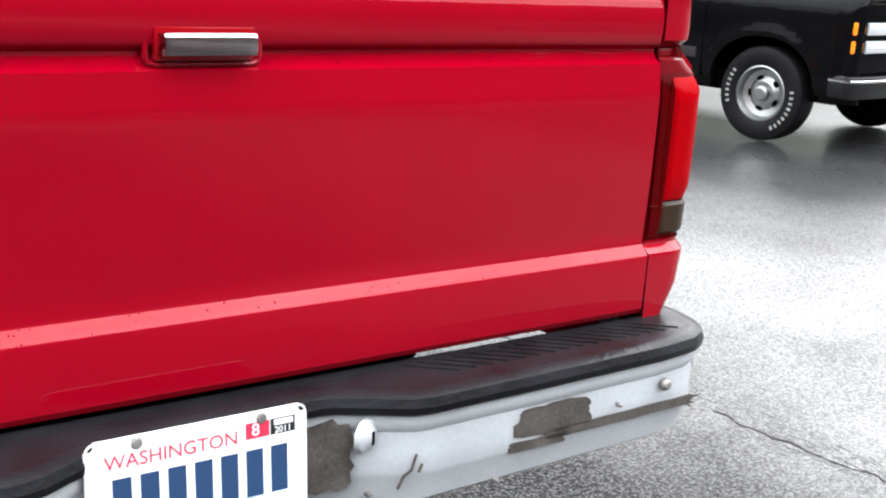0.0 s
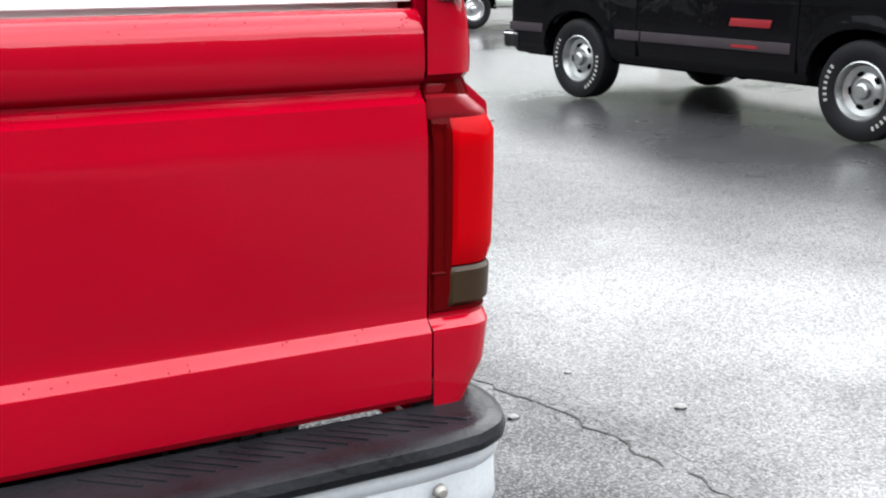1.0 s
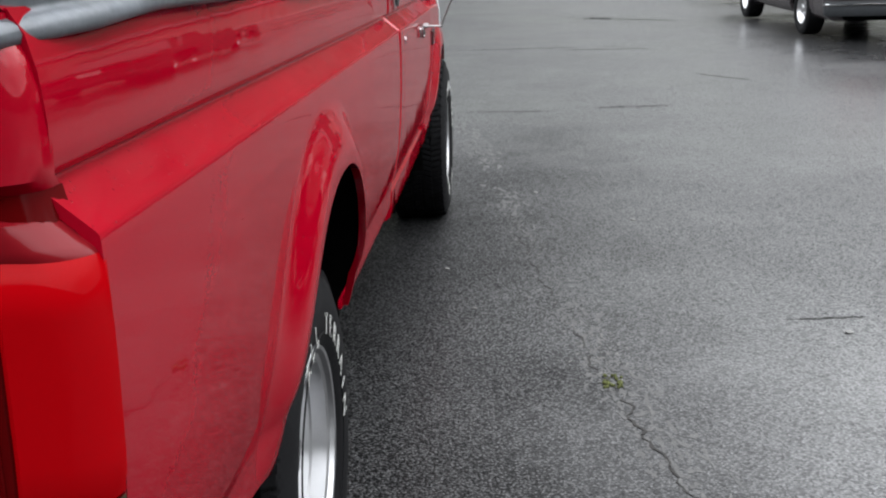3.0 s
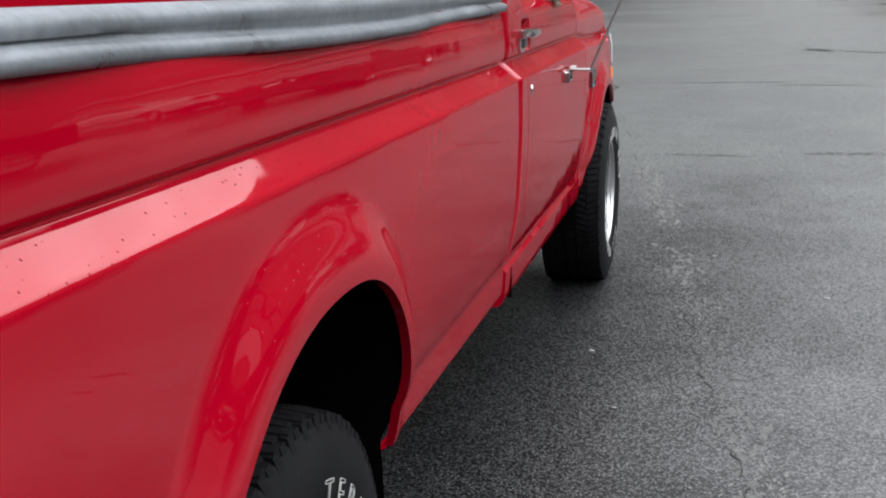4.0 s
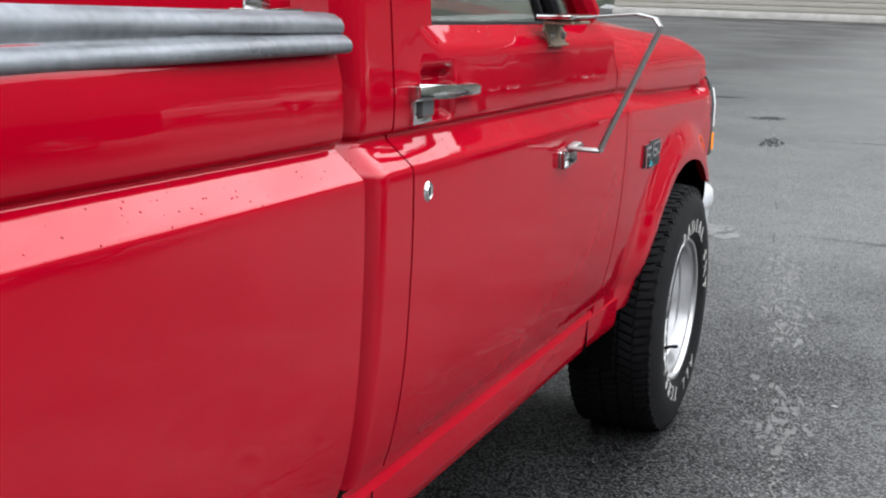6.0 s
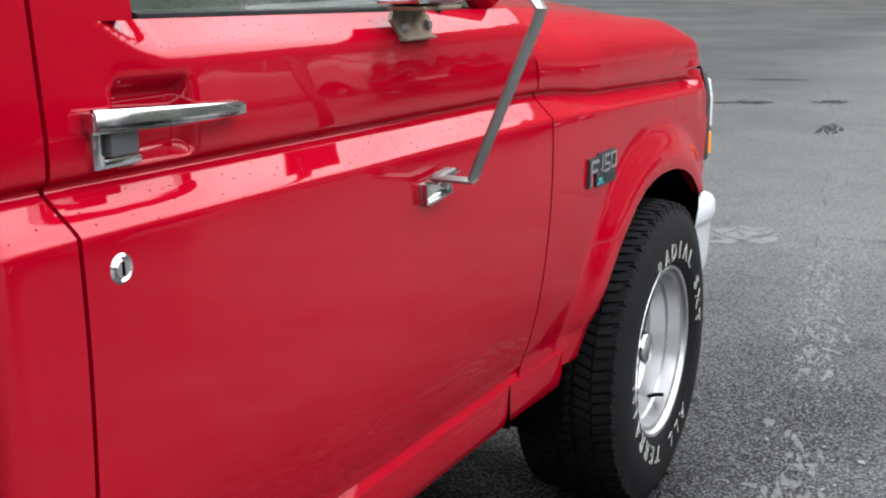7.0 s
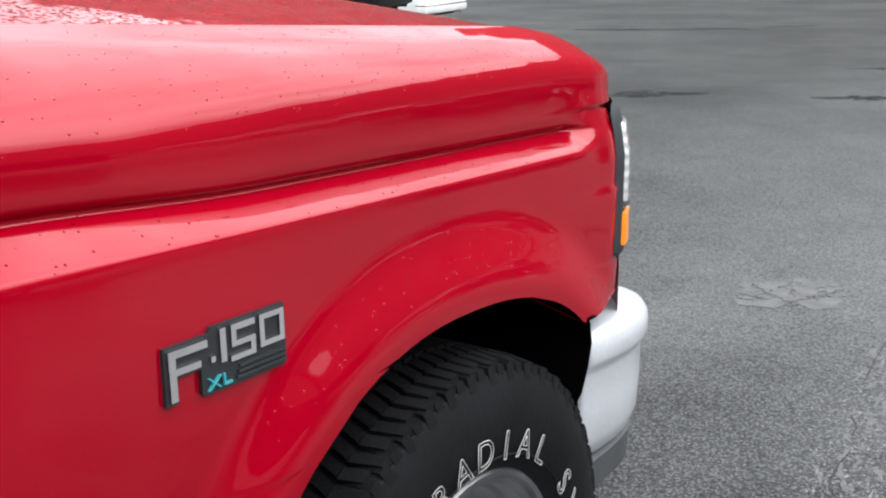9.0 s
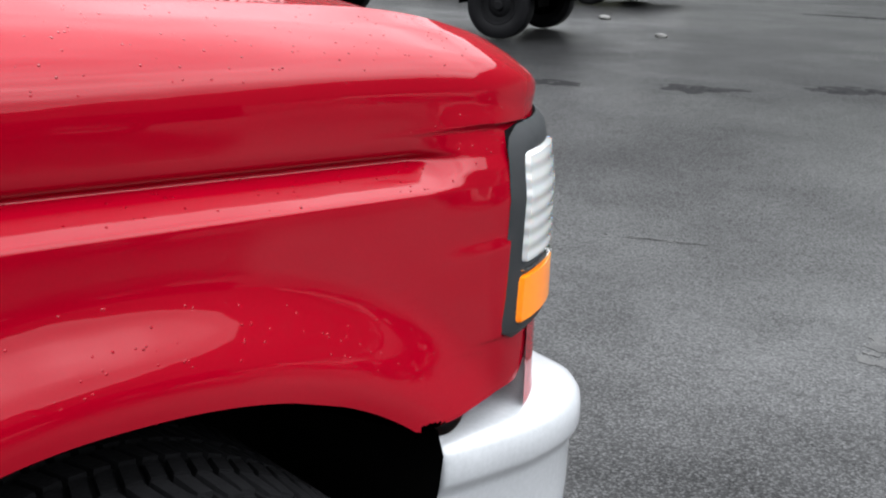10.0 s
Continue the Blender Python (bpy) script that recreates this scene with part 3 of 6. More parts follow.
def build_bed():
    zs = [z for z in ZS if z >= 0.56]
    bm = grid_panel(zs, lambda z: 0.035, lambda z: BED_END, 190, side_point, [ARCH_R], 0.016, pressed=True)
    left = mirrored(bm)
    part("bed_side", bm, RED, truck, "glossy red bed side with flared wheel arch")
    part("bed_side", left, RED, truck)
    # lower skirt turned under, in front of and behind the wheel
    for s in (1, -1):
        for y0, y1 in ((0.04, REAR_AXLE - 0.40), (REAR_AXLE + 0.385, BED_END)):
            bm = bmesh.new()
            n = 16
            rows = []
            for z, dx in ((0.566, 0.0), (0.560, -0.003), (0.555, -0.012), (0.552, -0.04)):
                row = []
                for k in range(n + 1):
                    y = y0 + (y1 - y0) * k / n
                    row.append(bm.verts.new((s * (lerp_table(SIDE, max(z, 0.56)) + dx * 0.6 - 0.001), y, z - drop(y))))
                rows.append(row)
            for a, b in zip(rows, rows[1:]):
                for k in range(n):
                    bm.faces.new((a[k], a[k + 1], b[k + 1], b[k]))
            part("bed_skirt", bm, RED, truck)
    # inside of the bed
    for s in (1, -1):
        bm = boxed((0.828, 0.05, 0.97), (0.842, BED_END - 0.02, 1.285))
        for v in bm.verts:
            v.co.x *= s
            v.co.z -= drop(v.co.y)
        part("bed_inner_wall", bm, RED, truck)
        bm = bmesh.new()
        rows = []
        n = 40
        for x, z in ((0.828, 1.285), (0.828, 1.298), (0.838, 1.303), (0.872, 1.303), (0.881, 1.298)):
            rows.append([bm.verts.new((s * x, 0.03 + (BED_END - 0.03) * k / n, z - drop(0.03 + (BED_END - 0.03) * k / n))) for k in range(n + 1)])
        for a, b in zip(rows, rows[1:]):
            for k in range(n):
                bm.faces.new((a[k], a[k + 1], b[k + 1], b[k]))
        part("bed_rail_top", bm, RED, truck)
    bm = boxed((-0.50, 0.03, 0.70), (0.50, BED_END - 0.01, 0.73))
    part("bed_floor", bm, DARKTRIM, truck)
    bm = boxed((-0.86, BED_END - 0.03, 0.66), (0.86, BED_END - 0.005, 1.24), 0.006)
    part("bed_front_wall", bm, RED, truck)


build_bed()


def rail_section(y):
    """Bent galvanised rail over the top of the bed side, with small dents."""
    w = 0.006 * math.sin(y * 5.3) + 0.004 * math.sin(y * 11 + 1)
    d = 0.008 * math.sin(y * 2.7 + 0.5)
    z = 1.335 - drop(y)
    w -= 0.028 * max(0.0, 1 - max(y, 0.0) / 0.16)
    d -= 0.012 * max(0.0, 1 - max(y, 0.0) / 0.35)
    rim = [(0.834, z - 0.004), (0.838, z), (0.866, z + 0.0005), (0.880, z - 0.002), (0.890, z - 0.008), (0.8945, z - 0.017), (0.893, z - 0.025), (0.8895, z - 0.030), (0.890, z - 0.034),
           (0.897, z - 0.037), (0.9045, z - 0.042), (0.9075, z - 0.049), (0.9055, z - 0.056), (0.899, z - 0.059)]
    return [(x + (w if x > 0.87 else 0.0), h + (d if h < z - 0.026 else 0.0)) for x, h in rim]


def build_rails():
    for s in (1, -1):
        rail = thing("bed_rail", "dented galvanised steel rail along the top of the truck bed", "rail", pose(XS, 0, 0), group="bed rails")
        bm = bmesh.new()
        rows = []
        n = 90
        for k in range(n + 1):
            y = -0.012 + (2.60 + 0.012) * k / n
            rows.append([bm.verts.new((s * x, y, z)) for x, z in rail_section(y)])
        for a, b in zip(rows, rows[1:]):
            for k in range(len(a) - 1):
                bm.faces.new((a[k], b[k], b[k + 1], a[k + 1]))
        bmesh.ops.solidify(bm, geom=bm.faces[:], thickness=0.003)
        part("rail_strip", bm, GALV, rail, angle=60)
        ends = rail_section(-0.012)
        bm = bmesh.new()
        rim = [(x, z) for x, z in ends] + [(0.834, ends[-1][1])]
        slab(bm, [(s * x, z) for x, z in rim], lambda u, v, h: (u, -0.009 - h, v), 0.003)
        bmesh.ops.recalc_face_normals(bm, faces=bm.faces[:])
        part("rail_end", bm, GALV, rail)
        # spacer under the rail
        bm = boxed((0.840, 0.05, 1.304), (0.868, 2.59, 1.331))
        for v in bm.verts:
            v.co.z -= drop(v.co.y)
        for v in bm.verts:
            v.co.x *= s
        part("rail_core", bm, DARKTRIM, rail)
        for y in (0.45, 1.30, 2.50):
            bm = bmesh.new()
            zc = 1.334 - drop(y)
            box(bm, (s * 0.842 - 0.022, y - 0.05, zc), (s * 0.842 + 0.022, y + 0.05, zc + 0.004), 0.0015)
            box(bm, (s * 0.842 - 0.018, y - 0.028, zc + 0.003), (s * 0.842 - 0.014, y + 0.028, zc + 0.055), 0.001)
            ring = [(s * 0.842 - 0.016, y + 0.022 * math.cos(a), zc + 0.055 + 0.022 * math.sin(a)) for a in [2 * math.pi * k / 20 for k in range(21)]]
            tube(bm, ring, 0.006, 8, False)
            part("tie_down_cleat", bm, CHROME, rail, "bright steel tie-down eye")


build_rails()


# tailgate profile: (height, y) from the bottom up
GATE = [(0.700, 0.02), (0.702, -0.014), (0.712, -0.020), (0.806, -0.022), (0.809, -0.0215), (0.811, -0.020), (0.8235, -0.008), (0.8265, -0.0055), (0.832, -0.0045), (0.86, -0.006), (0.95, -0.010), (1.07, -0.012), (1.095, -0.0115),
        (1.099, -0.0108), (1.103, -0.0102), (1.142, -0.0045), (1.150, 0.007), (1.160, 0.013), (1.166, 0.013), (1.172, 0.003), (1.176, 0.0), (1.18, -0.0015), (1.195, -0.0035), (1.215, -0.0035), (1.230, -0.002), (1.243, 0.001), (1.253, 0.005), (1.261, 0.011), (1.267, 0.019), (1.270, 0.03), (1.270, 0.05)]
GATE_HALF = 0.8152


def build_tailgate():
    bm = bmesh.new()
    n = 60
    rows = []
    for z, y in GATE:
        rows.append([bm.verts.new((-GATE_HALF + 2 * GATE_HALF * k / n, y, z)) for k in range(n + 1)])
    for a, b in zip(rows, rows[1:]):
        for k in range(n):
            bm.faces.new((a[k], a[k + 1], b[k + 1], b[k]))
    back = [bm.verts.new((-GATE_HALF, 0.05, 0.70)), bm.verts.new((GATE_HALF, 0.05, 0.70)), bm.verts.new((GATE_HALF, 0.05, 1.270)), bm.verts.new((-GATE_HALF, 0.05, 1.270))]
    bm.faces.new(back)
    for idx in (0, n):
        col = [row[idx] for row in rows]
        bm.faces.new(col + [back[2 if idx else 3], back[1 if idx else 0]])
    gate = part("tailgate", bm, RED, truck, "closed red tailgate with a horizontal groove", angle=28)
    bm = bmesh.new()
    path = smooth_path([(-0.064, -0.004, 1.176), (-0.062, -0.020, 1.176), (-0.05, -0.024, 1.177), (0.05, -0.024, 1.177), (0.062, -0.020, 1.176), (0.064, -0.004, 1.176)], 4)
    rings = []
    for p in path:
        rings.append([bm.verts.new((p.x, p.y + dy, p.z + dz)) for dy, dz in ((0.0, -0.014), (-0.004, -0.013), (-0.007, -0.002), (-0.006, 0.010), (-0.001, 0.0145), (0.004, 0.0145))])
    for a, b in zip(rings, rings[1:]):
        for k in range(5):
            bm.faces.new((a[k], a[k + 1], b[k + 1], b[k]))
    bmesh.ops.solidify(bm, geom=bm.faces[:], thickness=0.003)
    part("handle", bm, CHROME, gate, "chrome tailgate handle")
    ring = []
    for cx, cz, a0 in ((0.066, 1.190, 0), (-0.066, 1.190, 90), (-0.066, 1.160, 180), (0.066, 1.160, 270)):
        for k in range(5):
            a = radians(a0 + 22.5 * k)
            ring.append((cx + 0.012 * math.cos(a), 0.002, cz + 0.010 * math.sin(a)))
    bm = bmesh.new()
    tube(bm, ring + ring[:1], 0.004, 8, False)
    part("handle_bezel", bm, RED, gate)
    # Flat plate in a darker red, standing in for the shaded handle recess.
    part("recess_shade_plate", boxed((-0.068, -0.0055, 1.154), (0.068, 0.012, 1.198), 0.004), RECESS_SHADE_RED, gate, "plate behind the handle, darker red for the shade of a recess")


build_tailgate()


def rear_corner(u, z, off=0.0):
    """Point on the rounded rear corner: u from 0 at the gate's edge to 1 round on the side."""
    x1 = lerp_table(SIDE, z)
    x0 = 0.818
    r = 0.045
    if u < 0.55:
        q = u / 0.55
        p = Vector((x0 + (x1 - r - x0) * q, 0.0, z))
        nrm = Vector((0, -1, 0))
    else:
        a = (u - 0.55) / 0.45 * math.pi / 2
        p = Vector((x1 - r + r * math.sin(a), r * (1 - math.cos(a)), z))
        nrm = Vector((math.sin(a), -math.cos(a), 0))
    if z < 0.83:
        # below the lamp the post stands flush with the gate and tapers in towards its foot
        step = max(0.0, min(1.0, (0.823 - z) / 0.012))
        p = p + nrm * off
        p.y -= 0.004 + 0.018 * step
        p.x -= 0.030 * max(0.0, min(1.0, (0.750 - z) / 0.055)) * max(0.0, u - 0.3) / 0.7
        return p
    dy = 0.010 if 1.15 < z < 1.176 else (-0.006 if z < 1.10 or z > 1.18 else 0.002)
    p = p + nrm * off
    p.y += dy
    return p


def corner_patch(z0, z1, u0, u1, off, nz=10, nu=14, bulge=0.0):
    bm = bmesh.new()
    rows = []
    for i in range(nz + 1):
        z = z0 + (z1 - z0) * i / nz
        row = []
        for k in range(nu + 1):
            u = u0 + (u1 - u0) * k / nu
            e = min(i, nz - i, 1) * min(k, nu - k, 1)
            row.append(bm.verts.new(rear_corner(u, z, off * (1 if e else 0.0) + bulge * e)))
        rows.append(row)
    for a, b in zip(rows, rows[1:]):
        for k in range(nu):
            bm.faces.new((a[k], a[k + 1], b[k + 1], b[k]))
    return bm


def build_rear_corner():
    for s in (1, -1):
        for name, z0, z1, nz in (("corner_post", 1.17, 1.312, 12), ("corner_post", 0.694, 0.832, 34)):
            bm = corner_patch(z0, z1, 0.0, 1.0, 0.0, nz)
            if s < 0:
                bm2 = mirrored(bm)
                bm.free()
                bm = bm2
            part(name, bm, RED, truck)
        bm = corner_patch(0.829, 1.172, 0.0, 1.0, -0.004)
        if s < 0:
            bm, old = mirrored(bm), bm
            old.free()
        part("lamp_pocket", bm, TAIL_DARK, truck)
        for name, z0, z1, u0, u1, off, mat, label in (("tail_lens", 0.902, 1.118, 0.30, 0.99, 0.006, TAIL_RED, "bright red tail lamp lens"),
                                                      ("lens_top", 1.118, 1.168, 0.02, 0.99, 0.002, TAIL_TOP, "red upper end of the tail lamp"),
                                                      ("side_strip", 0.836, 1.118, 0.06, 0.30, 0.002, TAIL_DARK, "scuffed dark red reflector strip"),
                                                      ("backup_lens", 0.840, 0.899, 0.26, 0.985, 0.005, TAIL_CLEAR, "smoked brown reversing lens")):
            bm = corner_patch(z0, z1, u0, u1, off, 10, 14)
            if s < 0:
                bm, old = mirrored(bm), bm
                old.free()
            part(name, bm, mat, truck, label)
        bm = bmesh.new()
        pts = [(0.845, -0.008, 0.892), (0.845, -0.008, 1.112), (0.822, -0.008, 1.114)]
        tube(bm, [(s * x, y, z) for x, y, z in pts], 0.0022, 6)
        tube(bm, [(s * 0.822, -0.008, 0.894), (s * 0.846, -0.008, 0.893)], 0.002, 6)
        part("lens_seam", bm, TAIL_DARK, truck)


build_rear_corner()


def build_rear_bumper():
    half = [(0.885, 0.13), (0.905, 0.06), (0.912, 0.0), (0.903, -0.055), (0.878, -0.098), (0.835, -0.122), (0.76, -0.132), (0.5, -0.138), (0.29, -0.140), (0.262, -0.135), (0.165, -0.080), (0.14, -0.074), (0.0, -0.074)]
    half = [(p.x, p.y) for p in smooth_path([(x, y, 0) for x, y in half[:6]], 4)] + half[6:]
    path = half + [(-x, y) for x, y in half[-2::-1]]
    path = path[::-1]
    bumper = thing("rear_bumper", "silver step bumper with peeling paint and black rubber top", "bumper", pose(XS, 0, 0))
    bm = bmesh.new()
    sweep(bm, path, [(-0.05, 0.512), (-0.022, 0.512), (-0.014, 0.518), (-0.004, 0.560), (-0.001, 0.568), (-0.003, 0.60), (-0.004, 0.632), (0.001, 0.640), (0.003, 0.650), (0.003, 0.662), (-0.04, 0.664)])
    part("bumper_face", bm, SILVER, bumper, "silver painted steel face", angle=25)
    # rubber top
    bm = bmesh.new()
    rings = sweep(bm, path, [(-0.02, 0.660), (0.004, 0.660), (0.012, 0.665), (0.014, 0.676), (0.009, 0.689), (-0.004, 0.695), (-0.016, 0.694), (-0.03, 0.694)], False)
    inner = [r[-1] for r in rings]
    for a, b in zip(inner, inner[1:]):
        if a.co.y < 0.10 and b.co.y < 0.10:
            deep = 0.11 if abs(a.co.x) > 0.80 and abs(b.co.x) > 0.80 else -0.012
            c = bm.verts.new((b.co.x, deep, 0.694))
            d = bm.verts.new((a.co.x, deep, 0.694))
            bm.faces.new((a, b, c, d))
    bmesh.ops.remove_doubles(bm, verts=bm.verts, dist=0.0004)
    part("rubber_top", bm, PAD, bumper, "black ribbed rubber step pad", angle=30)
    # tread ribs on the step
    for k in range(16):
        x = 0.34 + 0.031 * k
        for s in (1, -1):
            part("tread_rib", boxed((-0.045, -0.0025, -0.001), (0.045, 0.0022, 0.0014), 0.0006, pose(s * x, -0.060, 0.6950, 0, 0, s * -38)), PAD, bumper)
    # gap under the gate, kept dark by an added black block
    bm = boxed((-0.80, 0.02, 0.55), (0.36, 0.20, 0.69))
    part("dark_gap_block", bm, BLACK, bumper)
    # bolts and plug
    for x, z, y, r in ((0.772, 0.617, -0.137, 0.011), (0.662, 0.603, -0.142, 0.004), (0.215, 0.530, -0.095, 0.005), (0.42, 0.522, -0.136, 0.004)):
        bm = bmesh.new()
        lathe(bm, [(0, 0.009), (r * 0.6, 0.008), (r, 0.002), (r, -0.004)], 18, pose(x, y, z, 0, 0, -90))
        part("carriage_bolt", bm, SCREW, bumper)
    bm = bmesh.new()
    m = pose(0.198, -0.112, 0.632, 0, 0, -62)
    lathe(bm, [(0, 0.012), (0.010, 0.012), (0.013, 0.010), (0.024, 0.004), (0.026, -0.004)], 28, m)
    part("hitch_plug", bm, SILVER, bumper, "round silver plug with a slot")
    bm = boxed((0.0105, -0.003, -0.010), (0.0135, 0.003, 0.010), 0, m)
    part("plug_slot", bm, BLACK, bumper)
    # peeled paint
    rng = random.Random(4)
    for x0, x1, z0, z1, n in ((0.450, 0.612, 0.580, 0.632, 30), (0.50, 0.86, 0.568, 0.586, 44), (0.44, 0.56, 0.560, 0.578, 22)):
        bm = bmesh.new()
        slab(bm, jagged(rng, x0, x1, z0, z1, n, 0.16), lambda u, v, h: (u, -0.1345 - 0.0022 * max(0, (0.80 - u) / 0.3 if u < 0.8 else 0) - h + 0.03 * max(0.0, u - 0.80), v), 0.0016)
        part("peeled_patch", bm, BARE, bumper, "peeled paint showing brown metal")
    bm = bmesh.new()
    slab(bm, jagged(rng, 0.100, 0.185, 0.54, 0.655, 30, 0.15), lambda u, v, h: (u, -0.0765 - max(0.0, u - 0.14) * 0.56 - h, v), 0.0018)
    part("peeled_patch", bm, BARE, bumper, "peeled paint showing brown metal")
    for pts in ([(0.245, 0.545), (0.252, 0.565), (0.262, 0.575), (0.268, 0.60)], [(0.272, 0.572), (0.276, 0.585)]):
        bm = bmesh.new()
        tube(bm, [(x, -0.1285 - (x - 0.245) * 0.5, z) for x, z in pts], 0.0022, 5)
        part("paint_crack", bm, BARE, bumper)
    return bumper


build_rear_bumper()


def build_plate():
    m = pose(XS - 0.052, -0.118, 0.628, 90 - 4, 0, 0)
    plate = thing("licence_plate", "white Washington plate with blue characters and red tab", "licence plate", m)
    bm = boxed((-0.152, -0.077, -0.001), (0.152, 0.077, 0.001))
    vert = [e for e in bm.edges if abs(e.verts[0].co.z - e.verts[1].co.z) > 0.001]
    bmesh.ops.bevel(bm, geom=vert, offset=0.012, segments=5, affect="EDGES")
    part("plate_sheet", bm, PLATE_WHITE, plate)
    bm = bmesh.new()
    ring = []
    for cx, cy, a0 in ((0.139, 0.064, 0), (-0.139, 0.064, 90), (-0.139, -0.064, 180), (0.139, -0.064, 270)):
        for k in range(5):
            a = radians(a0 + 22.5 * k)
            ring.append((cx + 0.0105 * math.cos(a), cy + 0.0105 * math.sin(a), 0.001))
    tube(bm, ring + ring[:1], 0.0016, 6, False)
    part("plate_rim", bm, PLATE_WHITE, plate)
    words("WASHINGTON", 0.026, PLATE_RED, plate, pose(-0.038, 0.045, 0.0011), "state_name", "red state name")
    for k in range(7):
        bm = boxed((-0.118 + k * 0.036, -0.042, 0.0011), (-0.094 + k * 0.036, 0.024, 0.0020), 0.0)
        part("plate_bar", bm, PLATE_BLUE, plate)
    bm = boxed((-0.145, -0.070, 0.0009), (0.145, -0.012, 0.0013))
    part("pale_band", bm, PALE_BLUE, plate)
    bm = boxed((0.062, 0.040, 0.0011), (0.096, 0.062, 0.0017))
    tab = part("month_tab", bm, PLATE_RED, plate, "red month tab")
    words("8", 0.024, PLATE_WHITE, plate, pose(0.076, 0.051, 0.0019), "tab_number")
    bm = boxed((0.098, 0.040, 0.0011), (0.134, 0.062, 0.0017))
    part("year_tab", bm, BADGE, plate, "black and white year tab")
    bm = boxed((0.103, 0.0525, 0.0017), (0.131, 0.0605, 0.0020))
    part("tab_bar", bm, PLATE_WHITE, plate)
    words("2011", 0.0125, PLATE_WHITE, plate, pose(0.116, 0.0455, 0.0019), "tab_year")
    for x in (-0.085, 0.085):
        bm = bmesh.new()
        lathe(bm, [(0, 0.004), (0.006, 0.0035), (0.0075, 0.001), (0.0075, 0)], 16, pose(x, 0.066, 0.001, 0, -90, 0))
        part("plate_screw", bm, SCREW, plate)


build_plate()


def build_cab():
    zs = [z for z in ZS if z >= 0.64] + [1.17 + 0.004 * k for k in range(24)] + [1.285, 1.29, 1.295, 1.305, 1.31, SILL]
    zs = sorted(set(zs))

    def cab_point(y, z):
        x = soft_table(SIDE, z)
        if z > 1.21:
            x = 0.902 - (z - 1.21) * 0.06
            crease = 1.283 + 3.5 * max(0.0, 2.93 - y) ** 2
            x -= 0.95 * max(0.0, z - crease)
        # hollow behind the door handle
        if 2.80 < y < 3.0 and 1.15 < z < 1.28:
            ease = lambda v: max(0.0, min(1.0, v)) ** 2 * (3 - 2 * max(0.0, min(1.0, v)))
            x -= 0.020 * ease((y - 2.828) / 0.014) * ease((2.955 - y) / 0.016) * ease((z - 1.168) / 0.014) * ease((1.258 - z) / 0.014)
        # rounded rear edge of the cab
        r = 0.035
        if y < CAB_START + r:
            q = (CAB_START + r - y) / r
            x -= r * (1 - math.sqrt(max(0.0, 1 - q * q)))
        return Vector((x, y, z - drop(y)))

    front = lambda z: lerp_table(DOOR_FRONT, z)
    for s in (1, -1):
        # pillar behind the door
        bm = grid_panel(zs, lambda z: CAB_START, lambda z: DOOR_REAR - 0.003, 10, cab_point, (), 0.03, pressed=True)
        if s < 0:
            bm, old = mirrored(bm), bm
            old.free()
        part("cab_corner", bm, RED, truck)
        # door skin
        bm = grid_panel(zs, lambda z: DOOR_REAR + 0.003, lambda z: front(z) - 0.0038, 170, cab_point, (), 0.03, pressed=True)
        if s < 0:
            bm, old = mirrored(bm), bm
            old.free()
        door = part("door", bm, RED, truck, "closed red door with chrome pull handle")
        # rocker
        bm = bmesh.new()
        prof = [(0.640, 0.885), (0.628, 0.884), (0.615, 0.893), (0.560, 0.890), (0.535, 0.884), (0.522, 0.872), (0.518, 0.84)]
        n = 30
        rows = []
        for z, x in prof:
            rows.append([bm.verts.new((s * x, CAB_START + (4.085 - CAB_START) * k / n, z - drop(CAB_START + (4.085 - CAB_START) * k / n))) for k in range(n + 1)])
        for a, b in zip(rows, rows[1:]):
            for k in range(n):
                bm.faces.new((a[k], a[k + 1], b[k + 1], b[k]))
        bm.faces.new([r[-1] for r in rows])
        bm.faces.new([r[0] for r in rows])
        part("rocker_panel", bm, RED, truck, "red sill panel under the door")
        for y in (2.70, 3.815):
            bm = boxed((s * 0.884 - 0.009, y - 0.002, 0.528 - drop(y)), (s * 0.884 + 0.0098, y + 0.002, 0.616 - drop(y)))
            part("rocker_seam", bm, BLACK, truck)
        # window frame, glass, pillars
        z0 = SILL - 0.004
        bm = bmesh.new()
        for y0, y1, z, h in ((2.92, 3.66, SILL, 0.010),):
            tube(bm, [(s * 0.852, y0, z - drop(y0)), (s * 0.852, y1, z - drop(y1))], 0.007, 8)
        part("window_seal", bm, RUBBER, truck)
        glass = bmesh.new()
        vs = [glass.verts.new((s * x, y, z)) for x, y, z in ((0.845, 2.88, z0 - drop(2.88)), (0.845, 3.62, z0 - drop(3.62)), (0.735, 3.32, 1.74), (0.735, 2.90, 1.74))]
        glass.faces.new(vs)
        bmesh.ops.solidify(glass, geom=glass.faces[:], thickness=0.004)
        g = part("door_glass", glass, GLASS, door, "slightly green door glass")
        g.visible_shadow = False
        bm = bmesh.new()
        tube(bm, [(s * 0.850, 3.60, z0 - drop(3.6)), (s * 0.738, 3.31, 1.73)], 0.020, 10)
        tube(bm, [(s * 0.846, 3.52, z0 - drop(3.5)), (s * 0.760, 3.32, 1.66)], 0.010, 8)
        part("vent_post", bm, RUBBER, door, "black window divider post")
        bm = bmesh.new()
        a_p = [(s * 0.850, 3.80, 1.26), (s * 0.80, 3.60, 1.48), (s * 0.72, 3.36, 1.745)]
        tube(bm, a_p, 0.035, 10)
        part("windscreen_pillar", bm, RED, truck)
